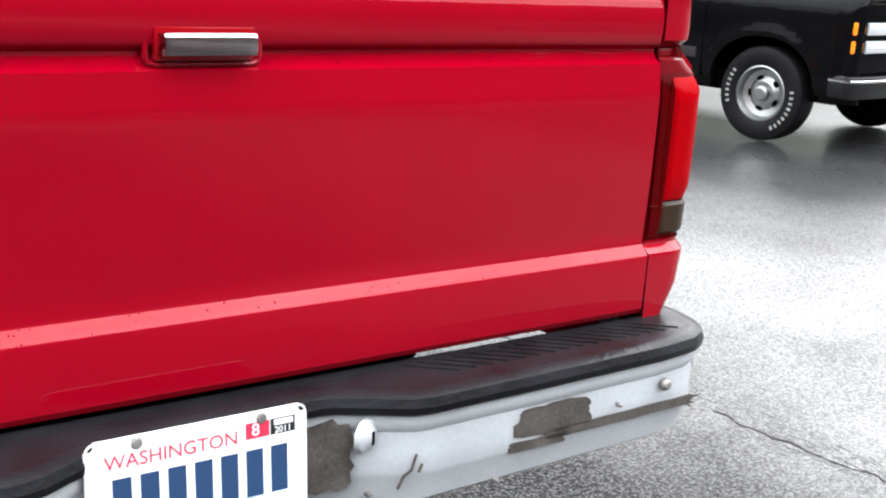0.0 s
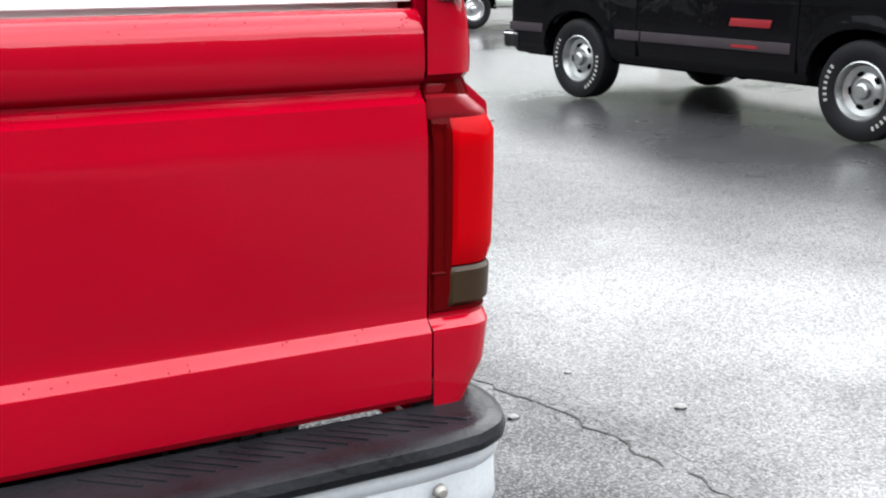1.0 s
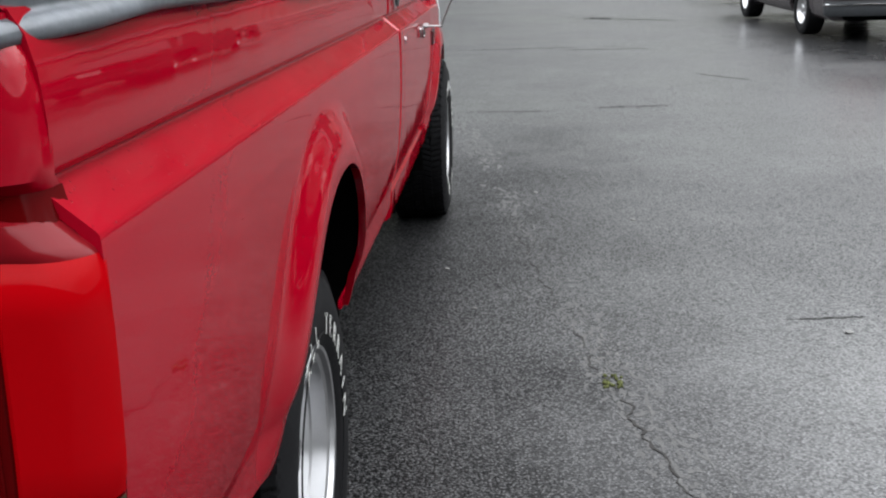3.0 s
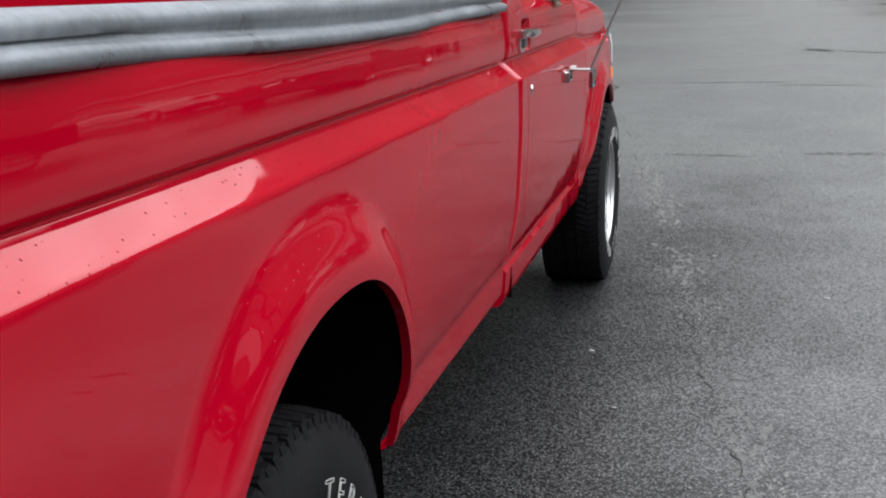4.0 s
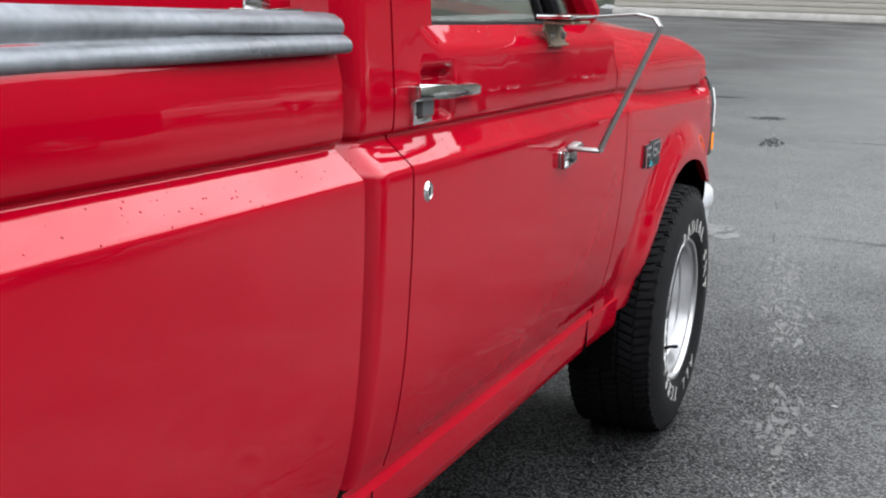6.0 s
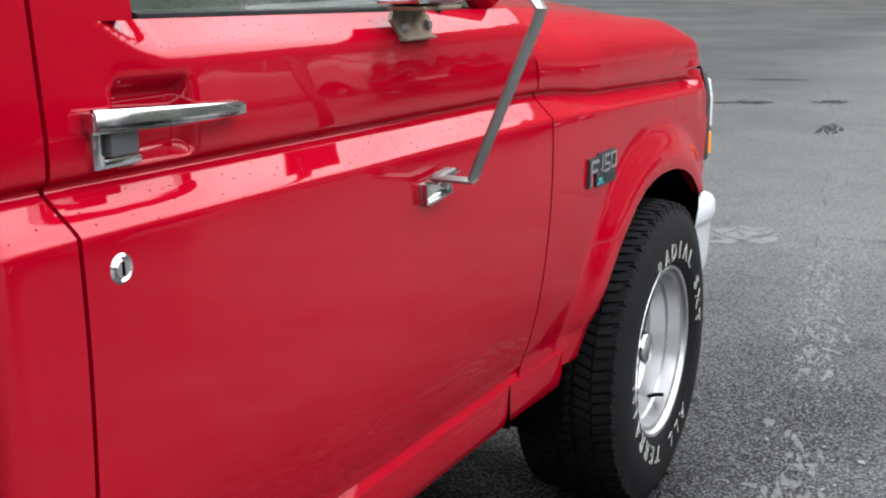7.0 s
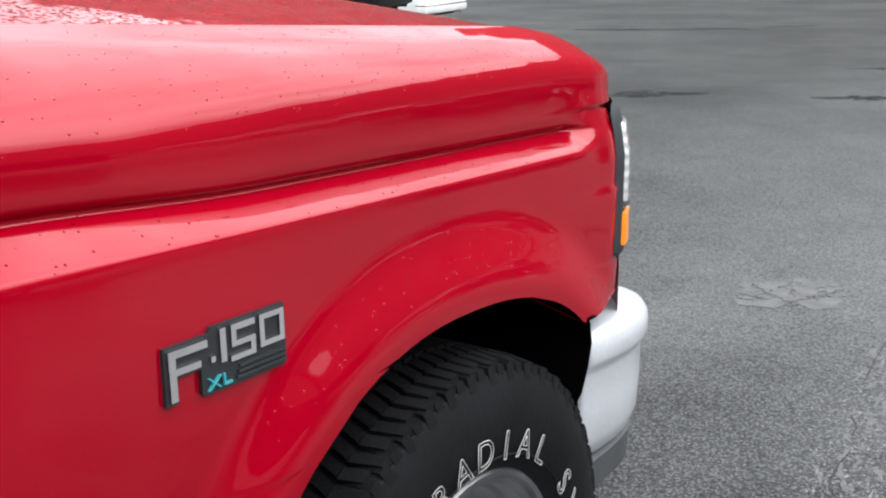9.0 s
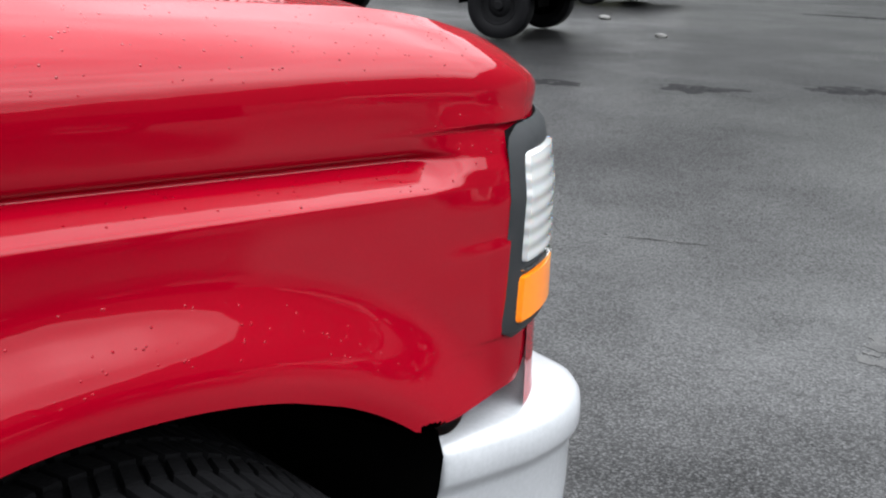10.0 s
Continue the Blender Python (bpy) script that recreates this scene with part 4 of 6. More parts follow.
        # upper quarter behind the window, in one sweep with the side
        def quarter(y, z):
            x = 0.8955 - 0.06 * (z - SILL) - 0.36 * max(0.0, z - 1.40)
            r = 0.035
            if y < CAB_START + r:
                q = (CAB_START + r - y) / r
                x -= r * (1 - math.sqrt(max(0.0, 1 - q * q)))
            return Vector((x, y, z - drop(y)))

        high = [SILL + 0.43 * k / 14 for k in range(15)]
        for name, y0, y1, parent in (("rear_pillar", CAB_START, DOOR_REAR - 0.003, truck), ("door_frame", DOOR_REAR + 0.003, 2.872, door)):
            bm = grid_panel(high, lambda z: y0, lambda z: y1, 8, quarter, (), 0.06, pressed=True)
            if s < 0:
                bm, old = mirrored(bm), bm
                old.free()
            part(name, bm, RED, parent)
        # sill behind the glass
        bm = boxed((0.70, 2.88, 1.20), (0.835, 3.72, 1.262), 0.01)
        for v in bm.verts:
            v.co.x *= s
        part("door_card", bm, DARKTRIM, door)
    # roof, rear wall, screen
    bm = boxed((-0.76, CAB_START + 0.03, 1.735), (0.76, 3.38, 1.80), 0.03)
    part("roof", bm, RED, truck)
    bm = boxed((-0.86, CAB_START + 0.012, 0.60), (0.86, CAB_START + 0.04, 1.30), 0.008)
    part("cab_rear_wall", bm, RED, truck)
    for x0, x1 in ((-0.76, -0.66), (0.66, 0.76)):
        bm = boxed((x0, CAB_START + 0.03, 1.28), (x1, CAB_START + 0.05, 1.76), 0.008)
        part("rear_window_post", bm, RED, truck)
    bm = boxed((-0.66, CAB_START + 0.032, 1.29), (0.66, CAB_START + 0.038, 1.75))
    g = part("rear_window", bm, GLASS, truck)
    g.visible_shadow = False
    bm = bmesh.new()
    vs = [bm.verts.new(p) for p in ((-0.80, 3.86, 1.24), (0.80, 3.86, 1.24), (0.70, 3.38, 1.74), (-0.70, 3.38, 1.74))]
    bm.faces.new(vs)
    bmesh.ops.solidify(bm, geom=bm.faces[:], thickness=0.005)
    g = part("windscreen", bm, GLASS, truck)
    g.visible_shadow = False
    bm = boxed((-0.80, CAB_START + 0.05, 0.60), (0.80, 3.75, 0.72))
    part("cab_floor", bm, BLACK, truck)
    bm = boxed((-0.78, 3.62, 0.72), (0.78, 3.84, 1.20), 0.03)
    part("dashboard", bm, DARKTRIM, truck)
    bm = boxed((-0.72, 2.72, 0.75), (0.72, 2.86, 1.30), 0.04)
    box(bm, (-0.72, 2.75, 0.72), (0.72, 3.25, 0.95), 0.04)
    part("bench_seat", bm, DARKTRIM, truck)


build_cab()


def build_front():
    zs = [z for z in ZS if 0.58 <= z <= 1.20] + [1.205 + 0.101 * k / 12 for k in range(13)] + [1.308, 1.310]
    zs = sorted(set(zs))
    TOP = [(1.166, 0.8955), (1.169, 0.8985), (1.174, 0.9003), (1.186, 0.9014), (1.205, 0.902)]
    TOP += [(1.205 + 0.101 * k / 12, 0.902 - 0.112 * (k / 12) ** 2.0) for k in range(1, 13)] + [(1.310, 0.755)]

    def squash(y):
        return 1.12 - 0.14 * max(0.0, min(1.0, (y - 3.95) / 1.2))

    def fender_point(y, z):
        # the groove sinks a little towards the lamp and runs out before it
        g = max(0.0, min(1.0, (y - 3.95) / 0.35))
        low = 0.013 * g * g * (3 - 2 * g)
        q = max(0.0, min(1.0, (y - 5.0) / 0.09))
        q = q * q * (3 - 2 * q)
        if z > 1.17:
            x = lerp_table(TOP, z)
            if 1.205 < z <= 1.306:
                # the shoulder grows squarer towards the lamp
                x = 0.902 - 0.112 * ((z - 1.205) / 0.101) ** (1.9 + 1.5 * max(0.0, min(1.0, (y - 4.1) / 0.8)))
            if z < 1.21:
                x += q * (lerp_table(NOSE_X, z) - x)
            zz = 1.172 + (z - 1.172) * squash(y) - low * max(0.0, min(1.0, (1.25 - z) / 0.07))
            if y > 5.0:
                zz -= 0.55 * (y - 5.0) ** 2 * (z - 1.17) / 0.13
        else:
            x = soft_table(SIDE, z) + flare(y, z)
            if z > 1.04:
                x += q * (lerp_table(NOSE_X, z) - lerp_table(SIDE, z))
            zz = z - low * max(0.0, min(1.0, (z - 1.115) / 0.045))
        x -= taper(y) * max(0.0, min(1.0, (x - 0.76) / 0.1))
        return Vector((x - corner_in(y) * (1 - 0.32 * max(0.0, min(1.0, (z - 1.18) / 0.10))), y, zz - drop(y)))

    lo = lambda z: lerp_table(DOOR_FRONT, z) + 0.0038

    def hi(z):
        if z > 1.19:
            return 5.32
        if z > 0.915:
            return LAMP_Y + 0.008 + 0.020 * max(0.0, min(1.0, (z - 0.913) / 0.26))
        return lerp_table([(0.835, 4.93), (0.842, 5.19), (0.86, 5.215), (0.915, 5.235)], z)

    for s in (1, -1):
        bm = grid_panel(zs, lo, hi, 120, fender_point, [ARCH_F], 0.016, pressed=True)
        if s < 0:
            bm, old = mirrored(bm), bm
            old.free()
        part("front_fender", bm, RED, truck, "red front fender with flared arch")
    # hood
    bm = bmesh.new()
    n, k2 = 44, 40
    rows = []
    for i in range(n + 1):
        y = 3.86 + (5.335 - 3.86) * i / n
        row = []
        for k in range(k2 + 1):
            x = -0.752 + 1.504 * k / k2
            e = abs(x) / 0.752
            zb = 1.172 + 0.134 * squash(y) + 0.080 * (1 - e ** 2.2) * min(1.0, (5.35 - y) / 0.5)
            if y > 5.0:
                zb -= 0.6 * (y - 5.0) ** 2
            z = zb - drop(y)
            yy = y - 0.04 * e ** 2 * max(0.0, (y - 5.0) / 0.28)
            row.append(bm.verts.new((x, yy, z)))
        rows.append(row)
    for a, b in zip(rows, rows[1:]):
        for k in range(k2):
            bm.faces.new((a[k], a[k + 1], b[k + 1], b[k]))
    edges = [e for e in bm.edges if e.is_boundary]
    r = bmesh.ops.extrude_edge_only(bm, edges=edges)
    for v in r["geom"]:
        if isinstance(v, bmesh.types.BMVert):
            v.co.z -= 0.03
    part("hood", bm, BEADED, truck, "red hood covered with rain drops")
    bm = boxed((-0.74, 3.80, 0.95), (0.74, 5.05, 1.10))
    part("engine_bay", bm, BLACK, truck)
    # cowl
    bm = boxed((-0.80, 3.78, 1.19), (0.80, 3.90, 1.222), 0.01)
    part("cowl", bm, DARKTRIM, truck)
    # front face
    bm = boxed((-0.62, 5.22, 0.76), (0.62, 5.295, 1.02), 0.015)
    part("grille", bm, DARKTRIM, truck)
    for k in range(5):
        bm = boxed((-0.60, 5.292, 0.79 + 0.045 * k), (0.60, 5.308, 0.805 + 0.045 * k), 0.004)
        part("grille_bar", bm, CHROME, truck)
    bm = boxed((-0.74, 5.15, 0.66), (0.74, 5.28, 0.755), 0.02)
    part("valance", bm, RED, truck)
    bm = boxed((-0.76, 5.0, 1.03), (0.76, 5.24, 1.045), 0.005)
    part("header_panel", bm, RED, truck)


build_front()


def nose(u, z, off=0.0):
    """Point on the rounded front corner; u is the way along it from LAMP_Y."""
    s0 = lerp_table(NOSE_X, z + 0.138) - taper(LAMP_Y)
    r = NOSE_R
    # walk round the corner
    start = math.asin((LAMP_Y - NOSE_Y) / r)
    a = start + u / r
    if a < math.pi / 2:
        p = Vector((s0 - r * (1 - math.cos(a)) - NOSE_T * math.sin(a), NOSE_Y + r * math.sin(a), z))
        nrm = Vector((math.cos(a), math.sin(a), 0))
    else:
        p = Vector((s0 - r - NOSE_T - (a - math.pi / 2) * r, NOSE_Y + r, z))
        nrm = Vector((0, 1, 0))
    return p + nrm * off


def lamp_lean(z):
    """The lamp leans forwards with height."""
    return 0.020 * max(0.0, min(1.0, (z - 0.775) / 0.26))


def nose_patch(nu, nz, u0, u1, z0, z1, off, corner=0.0, bulge=0.0):
    bm = bmesh.new()
    rows = []
    for i in range(nz + 1):
        z = z0 + (z1 - z0) * i / nz
        row = []
        for k in range(nu + 1):
            u = u0 + (u1 - u0) * k / nu
            dz = min(z - z0, z1 - z)
            ins = 0.0
            if corner and dz < corner:
                ins = corner - math.sqrt(max(0.0, corner ** 2 - (corner - dz) ** 2))
            uu = u0 + ins + (u1 - u0 - 2 * ins) * k / nu + lamp_lean(z)
            e = 1.0 if 0 < i < nz and 0 < k < nu else 0.0
            row.append(bm.verts.new(nose(uu, z, off * e + bulge * e)))
        rows.append(row)
    for a, b in zip(rows, rows[1:]):
        for k in range(nu):
            bm.faces.new((a[k], a[k + 1], b[k + 1], b[k]))
    return bm


def build_headlamps():
    for s in (1, -1):
        def put(name, bm, mat, parent, label=""):
            if s < 0:
                bm, old = mirrored(bm), bm
                old.free()
            return part(name, bm, mat, parent, label)
        bez = put("lamp_bezel", nose_patch(20, 22, 0.004, 0.42, 0.768, 1.036, 0.010, 0.03), GREYTRIM, truck, "dark grey plastic lamp surround")
        put("lower_nose", nose_patch(16, 6, 0.085, 0.46, 0.650, 0.775, -0.002), RED, truck)
        put("lens_divider", nose_patch(10, 2, 0.019, 0.155, 0.856, 0.863, 0.017), CHROME, bez)
        put("corner_lens", nose_patch(14, 18, 0.020, 0.155, 0.863, 1.010, 0.016, 0.015), CLEAR, bez, "clear ribbed corner lamp lens")
        put("turn_lens", nose_patch(14, 12, 0.018, 0.155, 0.788, 0.856, 0.016, 0.010), AMBER, bez, "orange turn signal lens")
        put("headlamp_lens", nose_patch(14, 12, 0.165, 0.40, 0.80, 1.010, 0.014, 0.012), CLEAR, bez, "clear headlamp lens")


build_headlamps()


def build_front_bumper():
    half = [(0.900, 5.036), (0.909, 5.045), (0.913, 5.09), (0.912, 5.18), (0.904, 5.26), (0.883, 5.318), (0.835, 5.368), (0.76, 5.390), (0.5, 5.412), (0.0, 5.425)]
    half = [(p.x, p.y) for p in smooth_path([(x, y, 0) for x, y in half], 5)]
    path = half + [(-x, y) for x, y in half[-2::-1]]
    bumper = thing("front_bumper", "silver-white painted steel front bumper with rounded ends", "bumper", pose(XS, 0, 0))
    bm = bmesh.new()
    rings = []
    n = len(path)
    for i, p in enumerate(path):
        a, c = Vector(path[max(i - 1, 0)]), Vector(path[min(i + 1, n - 1)])
        d = (c - a).normalized()
        nrm = Vector((d.y, -d.x)) if p[1] > 5.1 else Vector((math.copysign(1, p[0]), 0))
        # the top shelf is narrow at the ends and widens round the corner
        q = max(0.0, min(1.0, (p[1] - 5.05) / 0.15))
        shelf = 0.028 + 0.075 * q * q * (3 - 2 * q)
        fall = 0.012 * q
        sec = [(-shelf, 0.640), (-shelf, 0.664), (-0.026, 0.665), (-0.010, 0.659), (-0.002, 0.647), (0.0, 0.632), (0.0, 0.612), (-0.003, 0.604), (-0.010, 0.594), (-0.013, 0.584), (-0.014, 0.52), (-0.018, 0.46), (-0.03, 0.425), (-0.05, 0.405)]
        rings.append([bm.verts.new((p[0] + nrm.x * o, p[1] + nrm.y * o, z - fall)) for o, z in sec])
    for u, w in zip(rings, rings[1:]):
        for k in range(len(rings[0]) - 1):
            bm.faces.new((u[k], w[k], w[k + 1], u[k + 1]))
    bmesh.ops.recalc_face_normals(bm, faces=bm.faces)
    bmesh.ops.solidify(bm, geom=bm.faces[:], thickness=0.004)
    part("bumper_face", bm, SILVER_WHITE, bumper, angle=50)
    bm = bmesh.new()
    sweep(bm, path, [(-0.05, 0.41), (-0.03, 0.40), (-0.035, 0.34), (-0.06, 0.32)])
    part("air_dam", bm, DARKTRIM, bumper, "dark plastic air dam")


build_front_bumper()


def tyre_profile(r, w, rim_r):
    h = r - rim_r
    o = w / 2
    return [(rim_r, o - 0.030), (rim_r + 0.004, o - 0.012), (rim_r + 0.018, o - 0.004), (rim_r + 0.35 * h, o + 0.004), (rim_r + 0.5 * h, o + 0.006), (rim_r + 0.66 * h, o + 0.003), (r - 0.036, o - 0.004), (r - 0.022, o - 0.010), (r - 0.016, o - 0.020), (r - 0.012, o - 0.034),
            (r - 0.010, 0.0), (r - 0.012, -o + 0.034), (r - 0.022, -o + 0.010), (rim_r + 0.5 * h, -o - 0.006), (rim_r, -o + 0.03)]


def build_wheel(name, parent, m, r=TYRE_R, w=0.262, rim_r=0.216, kind="dish", detail=True, text_top="", text_low="", out=1):
    """A wheel whose outer face looks along +x of m."""
    bm = bmesh.new()
    lathe(bm, tyre_profile(r, w, rim_r), 72 if detail else 40)
    wheel = part(name, bm, TYRE_WALL, parent, "black all-terrain tyre with raised white lettering" if detail else "black tyre", angle=30)
    wheel.matrix_local = m
    o = w / 2
    if detail:
        bm = bmesh.new()
        n = 92
        rng = random.Random(3)
        for k in range(n):
            a = 360 * k / n
            for row, (x0, x1, sk) in enumerate(((o - 0.058, o - 0.014, 14), (0.030, 0.068, -18), (-0.018, 0.020, 16), (-0.068, -0.028, 20), (-o + 0.014, -o + 0.058, -14))):
                m2 = Matrix.Rotation(radians(a + row * 3.1), 4, "X") @ Matrix.Translation((0, 0, r - 0.016))
                x1 -= 0.012 if row == 0 and k % 2 else 0.0
                vs = box(bm, (x0, -0.0098 + rng.uniform(0, 0.0015), 0), (x1, 0.0098 - rng.uniform(0, 0.002), 0.0155))
                for v in vs:
                    v.co.y += (v.co.x - (x0 + x1) / 2) * math.tan(radians(sk))
                    if row == 0 and v.co.x > o - 0.03 and v.co.z > 0.01:
                        v.co.z -= 0.006
                    if row == 0 and v.co.x > o - 0.03 and v.co.z < 0.005:
                        v.co.z -= 0.012
                        v.co.x += 0.003
                bmesh.ops.transform(bm, matrix=m2, verts=vs)
        # shoulder lugs run down on to the sidewall, long and short in turn
        for k in range(n):
            m2 = Matrix.Rotation(radians(360 * (k + 0.15) / n), 4, "X") @ Matrix.Translation((0, 0, r))
            vs = box(bm, (o - 0.034, -0.0085 + rng.uniform(0, 0.0015), -0.052 if k % 2 else -0.042), (o - 0.0025, 0.0080 + rng.uniform(0, 0.0015), -0.010))
            for v in vs:
                if v.co.z > -0.03:
                    v.co.x -= 0.010
            bmesh.ops.transform(bm, matrix=m2, verts=vs)
        part("tread", bm, RUBBER, wheel, "chunky tread blocks", angle=20)
        bm = bmesh.new()
        for rr in (rim_r + 0.028, r - 0.060):
            ring = [(o + 0.002 + (0.003 if rr < r - 0.06 else -0.001), rr * math.cos(2 * math.pi * k / 72), rr * math.sin(2 * math.pi * k / 72)) for k in range(73)]
            tube(bm, ring, 0.0018, 5, False)
        part("sidewall_ridge", bm, TYRE_WALL, wheel)
        for text, mid, step in ((text_top, 31.0, 1), (text_low, 206.0, 1)):
            if not text:
                continue
            rr = rim_r + 0.041
            pitch = 12.0
            for i, ch in enumerate(text):
                if ch == " ":
                    continue
                ang = -mid - (i - (len(text) - 1) / 2) * pitch
                mm = Matrix.Rotation(radians(ang), 4, "X") @ Matrix.Translation((o + 0.0065, 0, rr)) @ pose(0, 0, 0, 90, 0, 90)
                words(ch, 0.060, LETTER, wheel, mm, "raised_letter", outline=0.0006)
    # rim
    bm = bmesh.new()
    if kind == "dish":
        prof = [(rim_r - 0.004, o - 0.030), (rim_r + 0.004, o - 0.014), (rim_r + 0.001, o - 0.008), (rim_r - 0.006, o - 0.010), (rim_r - 0.012, o - 0.020), (rim_r - 0.022, o - 0.024), (rim_r - 0.026, o - 0.055),
                (rim_r - 0.034, o - 0.060), (rim_r - 0.040, o - 0.100), (rim_r - 0.060, o - 0.118), (0.105, o - 0.122), (0.085, o - 0.116), (0.070, o - 0.112), (0.0, o - 0.112)]
        lathe(bm, prof, 64)
        rim = part("rim", bm, ALLOY, wheel, "deep polished aluminium rim", angle=25)
        bm = bmesh.new()
        lathe(bm, [(0.048, o - 0.112), (0.046, o - 0.06), (0.040, o - 0.050), (0.030, o - 0.046), (0.0, o - 0.045)], 32)
        part("hub_cap", bm, CHROME, rim, "chrome hub cap")
        for k in range(5):
            a = 2 * math.pi * k / 5
            bm = bmesh.new()
            lathe(bm, [(0.012, o - 0.112), (0.011, o - 0.085), (0.008, o - 0.080), (0, o - 0.080)], 6, Matrix.Translation((0, 0.068 * math.cos(a), 0.068 * math.sin(a))))
            part("wheel_nut", bm, CHROME, rim)
        for k in range(24):
            a = 2 * math.pi * k / 24
            bm = bmesh.new()
            lathe(bm, [(0, 0.004), (0.004, 0.003), (0.005, 0.0)], 8, Matrix.Translation((o - 0.119, 0.128 * math.cos(a), 0.128 * math.sin(a))))
            part("rim_rivet", bm, CHROME, rim)
        bm = bmesh.new()
        a = radians(-62)
        c, sn = math.cos(a), math.sin(a)
        tube(bm, [(o - 0.075, (rim_r - 0.03) * c, (rim_r - 0.03) * sn), (o - 0.050, (rim_r - 0.045) * c, (rim_r - 0.045) * sn), (o - 0.028, (rim_r - 0.05) * c, (rim_r - 0.05) * sn)], 0.0055, 8)
        part("valve_stem", bm, RUBBER, rim, "black rubber valve stem")
    else:
        lathe(bm, [(rim_r - 0.004, o - 0.03), (rim_r + 0.004, o - 0.012), (rim_r - 0.006, o - 0.008), (rim_r - 0.018, o - 0.030), (rim_r - 0.03, o - 0.06), (0.13, o - 0.075), (0.09, o - 0.05), (0.06, o - 0.05), (0.055, o - 0.02), (0.04, o - 0.010), (0.0, o - 0.010)], 40)
        rim = part("rim", bm, {"slot": SATIN, "dark": RUBBER}.get(kind, ALLOY), wheel, {"slot": "dull chrome slotted rim", "dark": "black steel rim"}.get(kind, "plain metal wheel cover"), angle=25)
        if kind == "slot":
            for k in range(5):
                a = 2 * math.pi * (k + 0.3) / 5
                mm = Matrix.Rotation(a, 4, "X") @ Matrix.Translation((o - 0.0655, 0, 0.122)) @ Matrix.Rotation(radians(-32), 4, "Y")
                bm = bmesh.new()
                lathe(bm, [(0.0, 0.008), (0.020, 0.008), (0.022, 0.0)], 16, mm @ Matrix.Diagonal((1, 1.35, 0.8, 1)))
                part("rim_slot", bm, BLACK, rim)
    bm = bmesh.new()
    lathe(bm, [(rim_r - 0.01, -0.02), (0.0, -0.02)], 32)
    part("brake_plate", bm, BLACK, wheel)
    return wheel


def build_truck_wheels():
    for y, top, low in ((FRONT_AXLE, "RADIAL SXT", "ALL TERRAIN"), (REAR_AXLE, "ALL TERRAIN", "RADIAL SXT")):
        for s in (1, -1):
            turn = pose(s * ((0.964 if y > 3 else 0.895) - 0.131), y if y > 3 else y - 0.04, TYRE_R - 0.010, 0, 0, 0 if s > 0 else 180)
            build_wheel("wheel", truck, turn, text_top=top if s > 0 else "", text_low=low if s > 0 else "")
    # wheel wells
    for yc, zc, a, b in ((ARCH_R[0], ARCH_R[1] - drop(ARCH_R[0]), ARCH_R[2] + 0.004, ARCH_R[3] + 0.004), (ARCH_F[0], ARCH_F[1] - drop(ARCH_F[0]), ARCH_F[2] + 0.004, ARCH_F[3] + 0.004)):
        for s in (1, -1):
            bm = bmesh.new()
            n = 28
            outer, inner = [], []
            for k in range(n + 1):
                t = math.pi * k / n
                c, sn = math.cos(t), math.sin(t)
                p = (yc + arch_reach(yc, a, yc + c) * math.copysign(abs(c) ** (2 / ARCH_N), c), zc + b * abs(sn) ** (2 / ARCH_N))
                p = (min(p[0], 5.028), p[1])
                edge = side_point(p[0], max(p[1] + drop(p[0]), 0.58)).x - 0.010 if p[1] > 0.56 else 0.872
                outer.append(bm.verts.new((s * edge, *p)))
                inner.append(bm.verts.new((s * 0.52, *p)))
            for k in range(n):
                bm.faces.new((outer[k], outer[k + 1], inner[k + 1], inner[k]))
            bm.faces.new(inner)
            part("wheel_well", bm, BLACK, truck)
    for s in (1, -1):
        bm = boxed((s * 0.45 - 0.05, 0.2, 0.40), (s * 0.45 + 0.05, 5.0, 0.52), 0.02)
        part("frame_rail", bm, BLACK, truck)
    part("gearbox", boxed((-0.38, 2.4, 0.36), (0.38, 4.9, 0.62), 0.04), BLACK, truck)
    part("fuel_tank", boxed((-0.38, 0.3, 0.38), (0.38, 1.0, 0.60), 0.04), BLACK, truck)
    for y in (REAR_AXLE, FRONT_AXLE):
        bm = bmesh.new()
        tube(bm, [(-0.8, y, TYRE_R), (0.8, y, TYRE_R)], 0.05, 12)
        part("axle", bm, BLACK, truck)


build_truck_wheels()


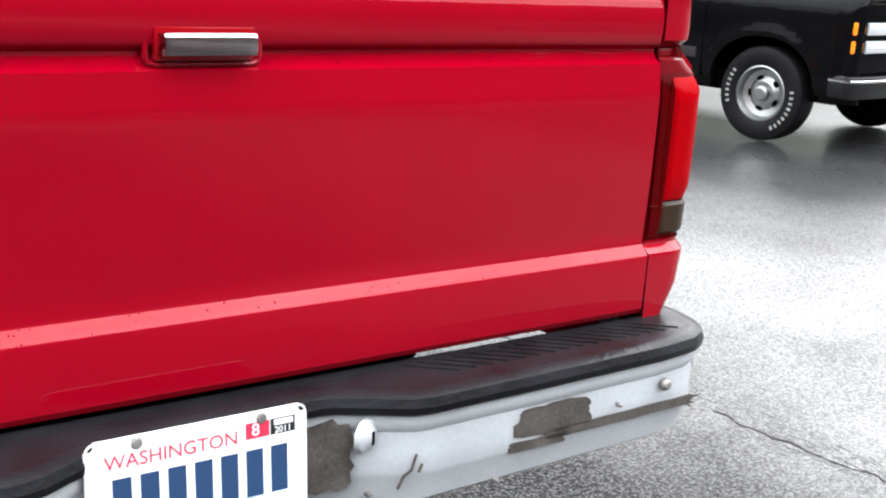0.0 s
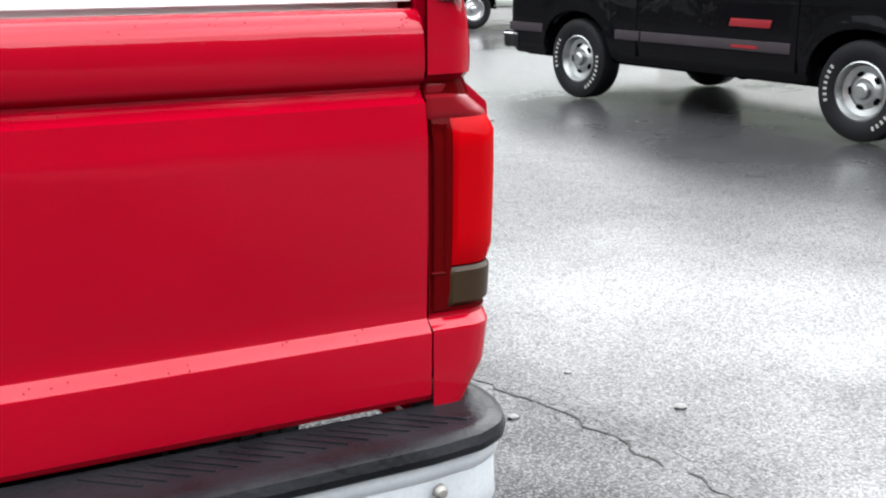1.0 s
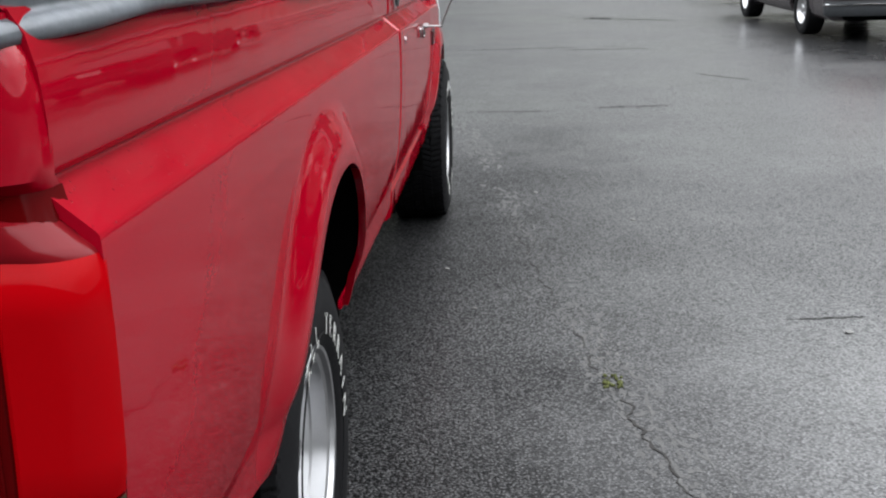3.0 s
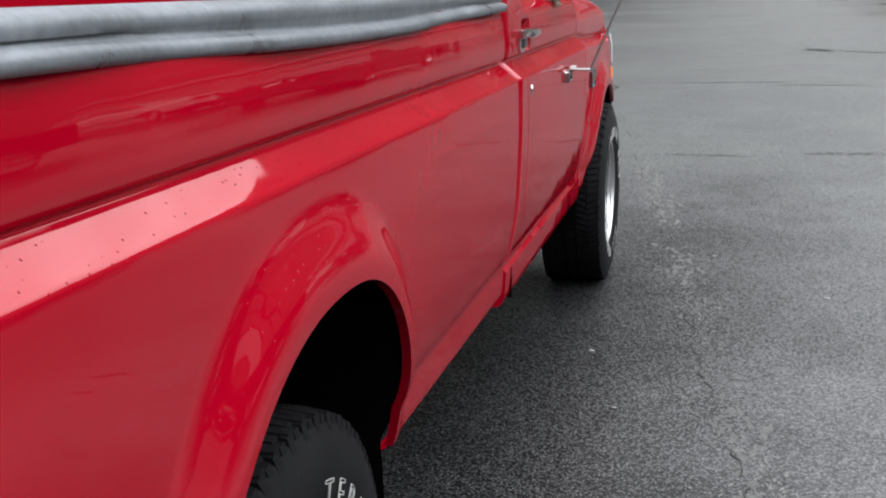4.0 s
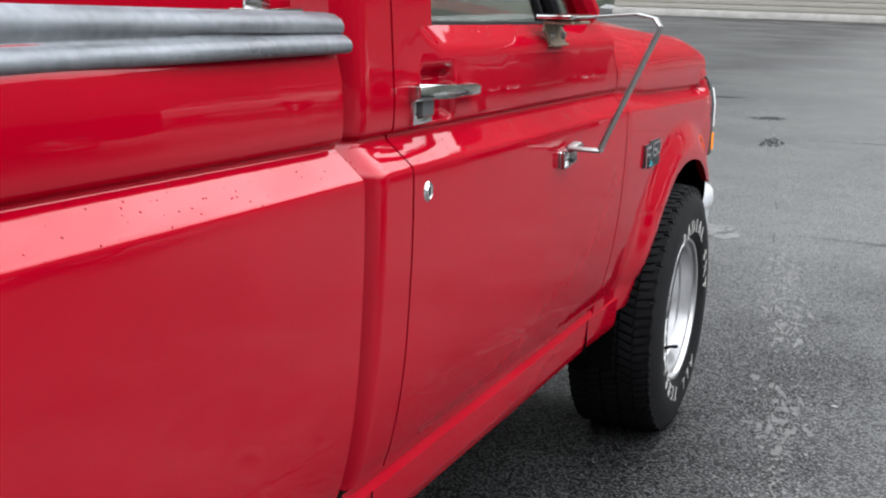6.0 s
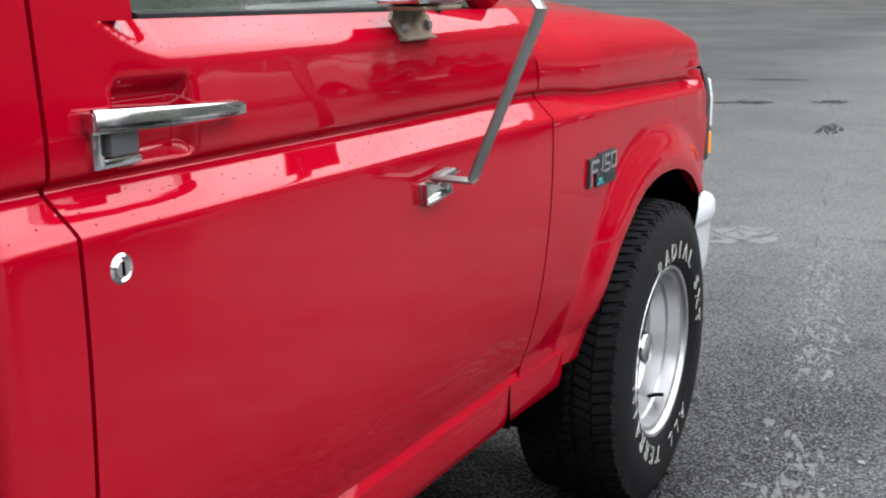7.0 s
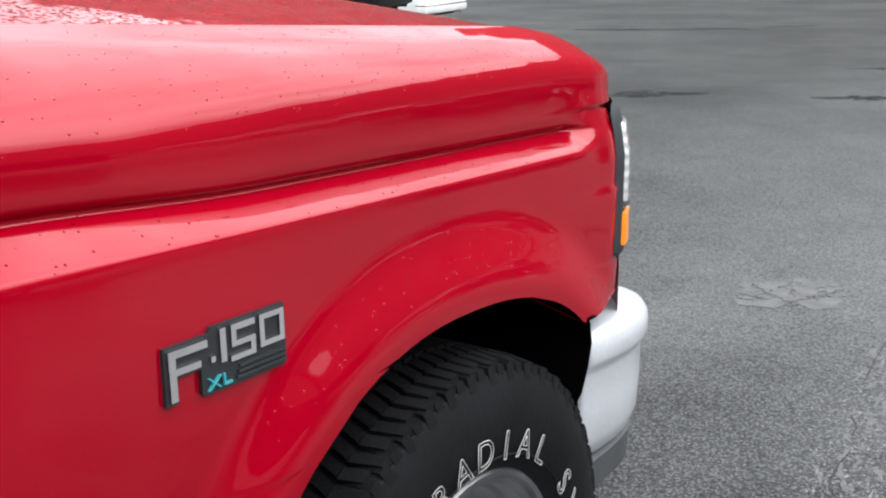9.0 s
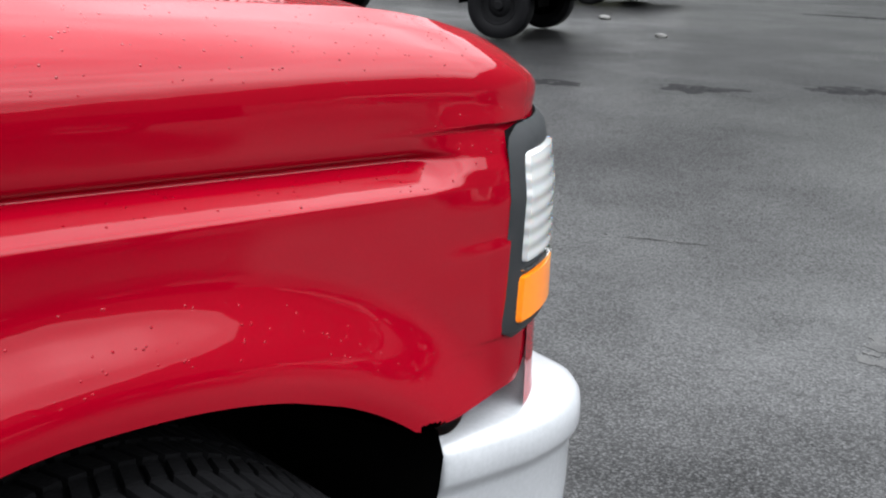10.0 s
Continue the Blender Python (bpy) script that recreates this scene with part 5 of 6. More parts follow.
def build_door_hardware():
    y0, y1 = 2.786, 3.02
    for s in (1,):
        z = 1.222 - drop(2.9)
        handle = part("door_handle", boxed((0.893, y0 + 0.006, z - 0.048), (0.907, y0 + 0.022, z + 0.010), 0.004), CHROME, truck, "chrome pull handle")
        bm = bmesh.new()
        rows = []
        for k in range(13):
            q = k / 12
            yy = y0 + (y1 - y0) * q
            x = 0.916 + 0.012 * math.sin(math.pi * q) ** 0.6
            zz = z + 0.004 - 0.012 * q
            h = 0.0115 - 0.004 * q ** 3
            rows.append([bm.verts.new((x + 0.0045 * a, yy, zz + h * b)) for a, b in ((-1, -0.8), (0.5, -1), (1, -0.75), (1, 0.6), (0.6, 0.9), (-0.4, 1), (-1, 0.8))])
        for ra, rb in zip(rows, rows[1:]):
            for k in range(7):
                bm.faces.new((ra[k], ra[(k + 1) % 7], rb[(k + 1) % 7], rb[k]))
        bm.faces.new(rows[0][::-1])
        bm.faces.new(rows[-1])
        box(bm, (0.894, y0 - 0.002, z - 0.008), (0.918, y0 + 0.016, z + 0.012), 0.003)
        box(bm, (0.894, y1 - 0.022, z - 0.014), (0.916, y1 - 0.004, z + 0.002), 0.003)
        part("grip", bm, CHROME, handle)
        bm = boxed((0.894, y0 + 0.014, z - 0.048), (0.906, y0 + 0.075, z - 0.038), 0.003)
        box(bm, (0.892, y0 + 0.002, z - 0.012), (0.912, y0 + 0.09, z + 0.008), 0.004)
        part("escutcheon", bm, CHROME, handle)
        bm = boxed((0.895, y0 + 0.024, z - 0.036), (0.914, y0 + 0.064, z - 0.012), 0.003)
        part("push_button", bm, DARKTRIM, handle, "dark grey push paddle")
        # lock
        bm = bmesh.new()
        zl = 1.077 - drop(2.789)
        lathe(bm, [(0, 0.008), (0.009, 0.008), (0.010, 0.006), (0.013, 0.0075), (0.016, 0.0055), (0.017, -0.004)], 28, pose(0.930, 2.789, zl))
        lock = part("door_lock", bm, CHROME, truck, "round chrome door lock")
        part("key_slot", boxed((0.9372, 2.7873, zl - 0.007), (0.9386, 2.7907, zl + 0.007)), BLACK, lock)


build_door_hardware()


def build_mirror():
    mirror = thing("tow_mirror", "metal tow mirror arm bracketed to the red door", "mirror", pose(XS, 0, 0))
    y, z = 3.438, 0.990
    x = 0.938
    bm = bmesh.new()
    # shallow tray screwed to the door, with a flange along its top
    back = Matrix.Translation((x, y, z)) @ Matrix.Rotation(radians(6), 4, "X")
    box(bm, (-0.010, -0.040, -0.015), (0.004, 0.040, 0.018), 0.004, back)
    box(bm, (0.003, -0.040, -0.015), (0.013, 0.040, -0.0115), 0.0015, back)
    for e in (-0.040, 0.0365):
        box(bm, (0.003, e, -0.015), (0.011, e + 0.0035, 0.018), 0.0015, back)
    box(bm, (0.000, -0.028, 0.0165), (0.024, 0.045, 0.0200), 0.0016, back)
    low = part("lower_bracket", bm, CHROME, mirror, "small bright metal bracket")
    for dy in (-0.027, 0.030):
        bm = bmesh.new()
        lathe(bm, [(0, 0.006), (0.005, 0.005), (0.008, 0)], 12, back @ pose(0.004, dy, 0.0))
        part("bracket_screw", bm, SCREW, low)
    bm = bmesh.new()
    box(bm, (0.006, -0.020, 0.0205), (0.026, 0.030, 0.0275), 0.003, back)
    box(bm, (0.012, -0.034, 0.022), (0.082, -0.010, 0.027), 0.002, back)
    part("pivot_block", bm, SATIN, low)
    # flat strap, bent in at its top
    bends = [(1.016, 3.416, 1.016), (1.021, 3.416, 1.030), (1.111, 3.422, 1.240), (1.116, 3.422, 1.256), (1.106, 3.424, 1.270), (1.07, 3.426, 1.277), (0.98, 3.42, 1.268), (0.895, 3.41, 1.262)]
    bends = [Vector(p) for p in bends]
    bm = bmesh.new()
    rows = []
    for k, p in enumerate(bends):
        along = (bends[min(k + 1, len(bends) - 1)] - bends[max(k - 1, 0)]).normalized()
        wide = (Vector((0, 1, 0)) - along * along.y).normalized()
        thick = along.cross(wide)
        rows.append([bm.verts.new(p + wide * (0.0175 * u) + thick * (0.0026 * v)) for u, v in ((-1, -0.6), (-0.92, -1), (0.92, -1), (1, -0.6), (1, 0.6), (0.92, 1), (-0.92, 1), (-1, 0.6))])
    for r0, r1 in zip(rows, rows[1:]):
        for k in range(8):
            bm.faces.new((r0[k], r0[(k + 1) % 8], r1[(k + 1) % 8], r1[k]))
    bm.faces.new(rows[0])
    bm.faces.new(rows[-1][::-1])
    bmesh.ops.recalc_face_normals(bm, faces=bm.faces[:])
    part("arm", bm, SATIN, mirror, "flat satin metal mirror arm")
    # upper bracket
    yu, zu = 3.446, 1.235
    bm = bmesh.new()
    pts = [(yu - 0.055, zu + 0.005), (yu - 0.035, zu - 0.022), (yu + 0.055, zu - 0.024), (yu + 0.060, zu + 0.004), (yu + 0.03, zu + 0.028), (yu - 0.03, zu + 0.030)]
    slab(bm, pts, lambda u, v, h: (0.893 - (v - zu) * 0.25 + h, u, v), 0.006)
    box(bm, (0.893, yu - 0.060, zu + 0.018), (0.955, yu + 0.055, zu + 0.024), 0.002)
    box(bm, (0.896, yu - 0.034, zu - 0.026), (0.912, yu + 0.056, zu - 0.022), 0.0015)
    up = part("upper_bracket", bm, RUSTY, mirror, "stained chrome bracket")
    bm = bmesh.new()
    box(bm, (0.885, yu - 0.075, zu + 0.028), (0.955, yu + 0.065, zu + 0.036), 0.003)
    part("bracket_cover", bm, CHROME, up)
    for dy in (-0.025, 0.045):
        bm = bmesh.new()
        lathe(bm, [(0, 0.006), (0.006, 0.005), (0.009, 0)], 12, pose(0.902, yu + dy, zu - 0.006))
        part("bracket_screw", bm, SCREW, up)


build_mirror()


def build_badge():
    """Fender badge: black plate with bright strokes, drawn as plain shapes."""
    yb, zb, x = 4.104, 0.900, 0.932
    badge = thing("fender_badge", "black and chrome model badge on the red fender", "badge", pose(XS, 0, 0))
    slope = -0.03

    def to3d(u, v, h):
        return (x - taper(yb + u) + h, yb + u, zb + v + u * slope)

    outline = [(0.0, 0.034), (0.060, 0.034), (0.064, 0.040), (0.174, 0.040), (0.174, -0.026), (0.170, -0.030), (0.052, -0.030), (0.048, -0.026), (0.048, 0.0), (0.016, 0.0), (0.016, -0.026), (0.0, -0.026)]
    bm = bmesh.new()
    slab(bm, outline, to3d, 0.008)
    part("badge_plate", bm, BADGE, badge)

    def bars(name, mat, rects, h=0.0105):
        for u0, u1, v0, v1 in rects:
            bm = bmesh.new()
            slab(bm, [(u0, v0), (u1, v0), (u1, v1), (u0, v1)], lambda u, v, d: to3d(u, v, 0.0075 + d * 0.0035), 1.0)
            part(name, bm, mat, badge)

    bars("chrome_bar", CHROME, [(0.004, 0.013, -0.022, 0.030), (0.013, 0.056, 0.022, 0.030), (0.013, 0.046, 0.004, 0.011), (0.060, 0.066, 0.004, 0.010),
                                (0.074, 0.082, 0.0, 0.036), (0.090, 0.125, 0.029, 0.036), (0.090, 0.097, 0.018, 0.029), (0.090, 0.125, 0.012, 0.018), (0.118, 0.125, 0.003, 0.012), (0.088, 0.125, -0.003, 0.003),
                                (0.132, 0.139, 0.0, 0.036), (0.163, 0.170, 0.0, 0.036), (0.139, 0.163, 0.030, 0.036), (0.139, 0.163, 0.0, 0.006)])
    bars("grey_line", GREYTRIM, [(0.100, 0.171, -0.012, -0.009), (0.098, 0.171, -0.018, -0.015), (0.096, 0.171, -0.024, -0.021)])
    bars("teal_mark", TEAL, [(0.076, 0.0785, -0.025, -0.012), (0.0785, 0.088, -0.025, -0.0225)])
    for sg in (1, -1):
        bm = bmesh.new()
        slab(bm, [(0.0635 - sg * 0.008 - 0.0015, -0.025), (0.0635 - sg * 0.008 + 0.0015, -0.025), (0.0635 + sg * 0.008 + 0.0015, -0.012), (0.0635 + sg * 0.008 - 0.0015, -0.012)], lambda u, v, d: to3d(u, v, 0.0075 + d * (0.0035 + 0.0004 * sg)), 1.0)
        part("teal_mark", bm, TEAL, badge)


build_badge()

# white box in the bed, its lid above the tailgate
def build_bed_box():
    chest = thing("storage_box", "white plastic box lying in the truck bed", "box", pose(XS, 0, 0))
    bm = boxed((-0.70, 0.075, 0.73), (0.815, 0.52, 1.30), 0.015)
    part("box_body", bm, WHITE_PLASTIC, chest)
    bm = boxed((-0.715, 0.058, 1.278), (0.826, 0.535, 1.345), 0.006)
    part("lid", bm, WHITE_PLASTIC, chest)


build_bed_box()


# ---- other vehicles on the lot ----
def body_profile(half, low, belt):
    return [(low, half - 0.07), (low + 0.06, half - 0.02), (low + 0.2, half), (low + 0.38, half + 0.004), (belt - 0.14, half), (belt - 0.05, half - 0.015), (belt, half - 0.05), (belt + 0.02, half - 0.10)]


def vehicle(name, label, category, m, paint, wb, front, rear, half, low, belt, tyre_r, cab, wheel_kind="cover", pickup=False, trim=CHROME, tail=True, head=True, group="", lampdrop=0.0):
    """A parked car: y forward, axles at plus and minus wb / 2. cab: (y of the rear base, rear top, front top, front base, roof height)."""
    car = thing(name, label, category, m, group)
    prof = body_profile(half, low, belt)
    zs = []
    for (a, _), (b, _) in zip(prof, prof[1:]):
        k = max(1, round((b - a) / 0.045))
        zs += [a + (b - a) * i / k for i in range(k)]
    zs.append(prof[-1][0])
    y0, y1 = -wb / 2 - rear, wb / 2 + front
    arches = [(wb / 2, tyre_r, tyre_r + 0.085, tyre_r + 0.06, 0.0), (-wb / 2, tyre_r, tyre_r + 0.085, tyre_r + 0.06, 0.0)]

    def place(y, z):
        x = lerp_table(prof, z)
        for yc, zc, a, b, _ in arches:
            d = math.hypot((y - yc) / a, (z - zc) / b)
            x += 0.018 * max(0.0, min(1.0, (1.22 - d) / 0.12)) * (z > low + 0.1)
        e = min(y - y0, y1 - y)
        if e < 0.16:
            x -= 0.16 * (1 - math.sqrt(max(0.0, 1 - ((0.16 - e) / 0.16) ** 2))) * 0.6
        return Vector((x, y, z))

    for s in (1, -1):
        bm = grid_panel(zs, lambda z: y0, lambda z: y1, 110, place, arches, 0.04)
        if s < 0:
            bm, old = mirrored(bm), bm
            old.free()
        part("side_panel", bm, paint, car)
        for yc in (wb / 2, -wb / 2):
            bm = bmesh.new()
            n, a, b = 20, tyre_r + 0.088, tyre_r + 0.063
            o = [bm.verts.new((s * (half - 0.03), yc + a * math.cos(math.pi * k / n), tyre_r + b * math.sin(math.pi * k / n))) for k in range(n + 1)]
            i = [bm.verts.new((s * (half - 0.4), yc + a * math.cos(math.pi * k / n), tyre_r + b * math.sin(math.pi * k / n))) for k in range(n + 1)]
            for k in range(n):
                bm.faces.new((o[k], o[k + 1], i[k + 1], i[k]))
            bm.faces.new(i)
            part("wheel_well", bm, BLACK, car)
            mm = pose(s * (half - 0.125), yc, tyre_r, 0, 0, 0 if s > 0 else 180)
            build_wheel("wheel", car, mm, tyre_r, 0.22, tyre_r * 0.56, wheel_kind, False)
    # top surfaces
    top = belt + 0.018
    in_half = half - 0.095

    def deck(nm, ya, yb, zr, crown=0.03):
        bm = bmesh.new()
        rows = []
        for i in range(9):
            y = ya + (yb - ya) * i / 8
            rows.append([bm.verts.new((-in_half + 2 * in_half * k / 12, y, top + crown * (1 - (k / 6 - 1) ** 2) + zr * i / 8)) for k in range(13)])
        for a, b in zip(rows, rows[1:]):
            for k in range(12):
                bm.faces.new((a[k], a[k + 1], b[k + 1], b[k]))
        return part(nm, bm, paint, car)

    deck("hood", cab[3] - 0.05, y1 - 0.02, -0.04)
    if pickup:
        bm = boxed((-in_half, y0 + 0.04, low + 0.25), (in_half, cab[0] - 0.04, low + 0.30))
        part("bed_floor", bm, BLACK, car)
        bm = boxed((-in_half - 0.03, cab[0] - 0.06, low + 0.2), (in_half + 0.03, cab[0] - 0.03, top), 0.01)
        part("bed_front_wall", bm, paint, car)
    else:
        deck("trunk_lid", y0 + 0.02, cab[0] + 0.05, 0.03)
    bm = boxed((-half + 0.07, y1 - 0.10, low + 0.12), (half - 0.07, y1 - 0.02, top - 0.03), 0.03)
    part("front_panel", bm, paint, car)
    bm = boxed((-half + 0.06, y0 + 0.02, low + 0.12), (half - 0.06, y0 + 0.10, top), 0.03)
    part("rear_panel", bm, paint, car)
    bm = boxed((-half + 0.12, y0 + 0.15, low - 0.02), (half - 0.12, y1 - 0.15, low + 0.14), 0.03)
    part("underbody", bm, BLACK, car)
    # cabin
    cy0, cy1, cy2, cy3, roof = cab
    w0, w1 = half - 0.08, half - 0.24
    bm = bmesh.new()
    lowv = [bm.verts.new(p) for p in ((-w0, cy0, top), (w0, cy0, top), (w0, cy3, top), (-w0, cy3, top))]
    upv = [bm.verts.new(p) for p in ((-w1, cy1, roof - 0.04), (w1, cy1, roof - 0.04), (w1, cy2, roof - 0.04), (-w1, cy2, roof - 0.04))]
    for k in range(4):
        bm.faces.new((lowv[k], lowv[(k + 1) % 4], upv[(k + 1) % 4], upv[k]))
    bm.faces.new(upv)
    bm.faces.new(lowv[::-1])
    part("window_glass", bm, DARKGLASS, car, "dark reflecting window glass")
    bm = boxed((-w1 - 0.02, cy1 - 0.03, roof - 0.05), (w1 + 0.02, cy2 + 0.03, roof), 0.02)
    part("roof", bm, paint, car)
    for s in (1, -1):
        for a, b in (((w0, cy0), (w1, cy1)), ((w0, cy3), (w1, cy2)), ((w0, (cy0 + cy3) / 2), (w1, (cy1 + cy2) / 2))):
            bm = bmesh.new()
            tube(bm, [(s * a[0], a[1], top - 0.02), (s * b[0], b[1], roof - 0.03)], 0.035, 8)
            part("pillar", bm, paint, car)
    # bumpers
    for nm, yb, sg in (("front_bumper", y1, 1), ("rear_bumper", y0, -1)):
        bm = bmesh.new()
        pts = [(-half + 0.01, yb - sg * 0.16), (-half - 0.0, yb - sg * 0.06), (-half + 0.06, yb + sg * 0.05), (0, yb + sg * 0.09), (half - 0.06, yb + sg * 0.05), (half, yb - sg * 0.06), (half - 0.01, yb - sg * 0.16)]
        path = [(p.x, p.y) for p in smooth_path([(x, y, 0) for x, y in pts], 4)]
        if sg > 0:
            path = path[::-1]
        sec = [(-0.05, low + 0.05), (-0.01, low + 0.05), (0.0, low + 0.07), (0.004, low + 0.12), (0.0, low + 0.19), (-0.012, low + 0.21), (-0.05, low + 0.21)]
        sweep(bm, path, sec)
        b = part(nm, bm, trim, car)
        bm = bmesh.new()
        sweep(bm, path, [(0.003, low + 0.165), (0.009, low + 0.168), (0.009, low + 0.182), (0.003, low + 0.186)])
        part("bumper_strip", bm, CHROME, b)
    if tail:
        for s in (1, -1):
            bm = boxed((0.20, y0 + 0.005, belt - 0.20), (half - 0.06, y0 + 0.05, belt - 0.07), 0.008)
            for v in bm.verts:
                v.co.x *= s
            part("tail_lamp", bm, TAIL_RED, car, "red tail lamp")
        bm = boxed((-half + 0.05, y0 - 0.004, belt - 0.235), (half - 0.05, y0 + 0.03, belt - 0.215), 0.004)
        part("chrome_strip", bm, CHROME, car)
        bm = boxed((-half + 0.05, y0 - 0.004, belt - 0.06), (half - 0.05, y0 + 0.03, belt - 0.045), 0.004)
        part("chrome_strip", bm, CHROME, car)
        bm = boxed((-0.155, y0 - 0.004, belt - 0.21), (0.155, y0 + 0.012, belt - 0.06), 0.006)
        rec = part("plate_recess", bm, BLACK, car)
        bm = boxed((-0.14, y0 - 0.010, belt - 0.20), (0.14, y0 - 0.003, belt - 0.08), 0.003)
        pl = part("number_plate", bm, PLATE_WHITE, rec)
        for k in range(5):
            bm = boxed((-0.10 + k * 0.044, y0 - 0.0125, belt - 0.165), (-0.075 + k * 0.044, y0 - 0.0095, belt - 0.115))
            part("plate_bar", bm, PLATE_BLUE, rec)
    if head:
        for s in (1, -1):
            for z0, z1 in ((belt - lampdrop - 0.13, belt - lampdrop - 0.04), (belt - lampdrop - 0.26, belt - lampdrop - 0.17)):
                bm = boxed((half - 0.52, y1 - 0.04, z0), (half - 0.20, y1 - 0.005, z1), 0.008)
                for v in bm.verts:
                    v.co.x *= s
                part("headlamp", bm, CLEAR, car, "clear rectangular headlamp")
                bm = boxed((half - 0.19, y1 - 0.13, z0), (half - 0.035, y1 - 0.02, z1), 0.01)
                for v in bm.verts:
                    v.co.x *= s
                part("marker_lamp", bm, AMBER, car, "orange marker lamp")
        bm = boxed((-half + 0.55, y1 - 0.05, belt - 0.26), (half - 0.55, y1 - 0.012, belt - 0.05), 0.01)
        part("grille", bm, DARKTRIM, car)
    return car


def build_black_pickup():
    m = pose(7.07, 5.97, 0, 0, 0, 188)
    half, low, belt = 0.97, 0.37, 1.12
    car = vehicle("black_pickup", "black pickup truck with grey side moulding and chrome wheels", "pickup truck", m, BLACK_PAINT, 3.0, 0.72, 1.02, half, low, belt, 0.372,
                  (-0.75, -0.62, 0.35, 0.80, 1.78), "slot", True, BLACKTRIM, tail=False, lampdrop=0.12)
    for s in (1, -1):
        for ya, yb in ((-2.46, -1.97), (-0.98, -0.68), (-0.66, 0.90)):
            bm = boxed((half - 0.004, ya, 0.585), (half + 0.016, yb, 0.665), 0.006)
            for v in bm.verts:
                v.co.x *= s
            part("side_moulding", bm, MAUVE, car, "grey-mauve plastic side moulding")
        bm = boxed((half + 0.000, 0.30, 0.765), (half + 0.0075, 0.70, 0.825), 0.001)
        for v in bm.verts:
            v.co.x *= s
            v.co.y += (v.co.z - 0.78) * 0.3
        part("red_decal", bm, DECAL, car, "red sticker on the door")
        bm = boxed((half + 0.016, 0.34, 0.605), (half + 0.019, 0.60, 0.628))
        for v in bm.verts:
            v.co.x *= s
        part("red_decal", bm, DECAL, car)
        for y in (-0.72, 0.95):
            bm = boxed((half - 0.012, y - 0.004, 0.45), (half + 0.0065, y + 0.004, 1.0))
            for v in bm.verts:
                v.co.x *= s
            part("door_gap", bm, BLACK, car)
    for s in (1, -1):
        for y in (1.5, -1.5):
            # white arc of raised letters on the tyre, as plain bars
            for k in range(16):
                ang = radians(-150 + 8.5 * k + (130 if k > 8 else 0))
                mm = pose(s * (half - 0.125), y, 0.372, 0, 0, 0 if s > 0 else 180) @ Matrix.Rotation(ang, 4, "X") @ Matrix.Translation((0.1165, 0, 0.282))
                bm = boxed((-0.001, -0.009, -0.015), (0.0015, 0.009, 0.015), 0, mm)
                part("tyre_bar", bm, WORN_LETTER, car)
    bm = bmesh.new()
    lathe(bm, [(0, 0.05), (0.09, 0.045), (0.11, 0), (0.11, -0.3), (0, -0.3)], 20, pose(0.2, -0.2, 0.36))
    part("muffler", bm, BLACK, car)


def build_parked_cars():
    build_black_pickup()
    vehicle("sedan", "grey-brown old sedan with red tail lamps, parked on wet asphalt", "car", pose(5.62, 14.56, 0, 0, 0, 3), GREY_PAINT, 2.65, 0.95, 1.0, 0.88, 0.25, 0.92, 0.315,
            (-1.35, -0.95, 0.25, 0.75, 1.40), "cover", trim=GREYTRIM, head=False)
    vehicle("pale_car", "pale green old car with chrome bumper, parked far off", "car", pose(10.85, 16.65, 0, 0, 0, -92), CREAM_PAINT, 2.9, 1.0, 0.85, 0.93, 0.38, 1.0, 0.34,
            (-1.45, -1.05, 0.2, 0.75, 1.42), "cover", trim=CHROME)
    vehicle("white_sedan", "white sedan with orange marker lamps, parked far off", "car", pose(-11.07, 18.43, 0, 0, 0, -78), WHITE_PAINT, 2.6, 0.85, 0.95, 0.86, 0.26, 0.92, 0.315,
            (-1.35, -0.9, 0.25, 0.85, 1.38), "cover", trim=WHITE_PAINT)
    vehicle("dark_truck", "dark high-riding truck with large black tyres", "truck", pose(-8.33, 13.2, 0, 0, 0, -66), DARK_PAINT, 2.7, 0.8, 0.9, 0.88, 0.62, 1.3, 0.37,
            (-1.5, -1.4, 0.25, 0.75, 1.85), "dark", trim=BLACKTRIM)


build_parked_cars()


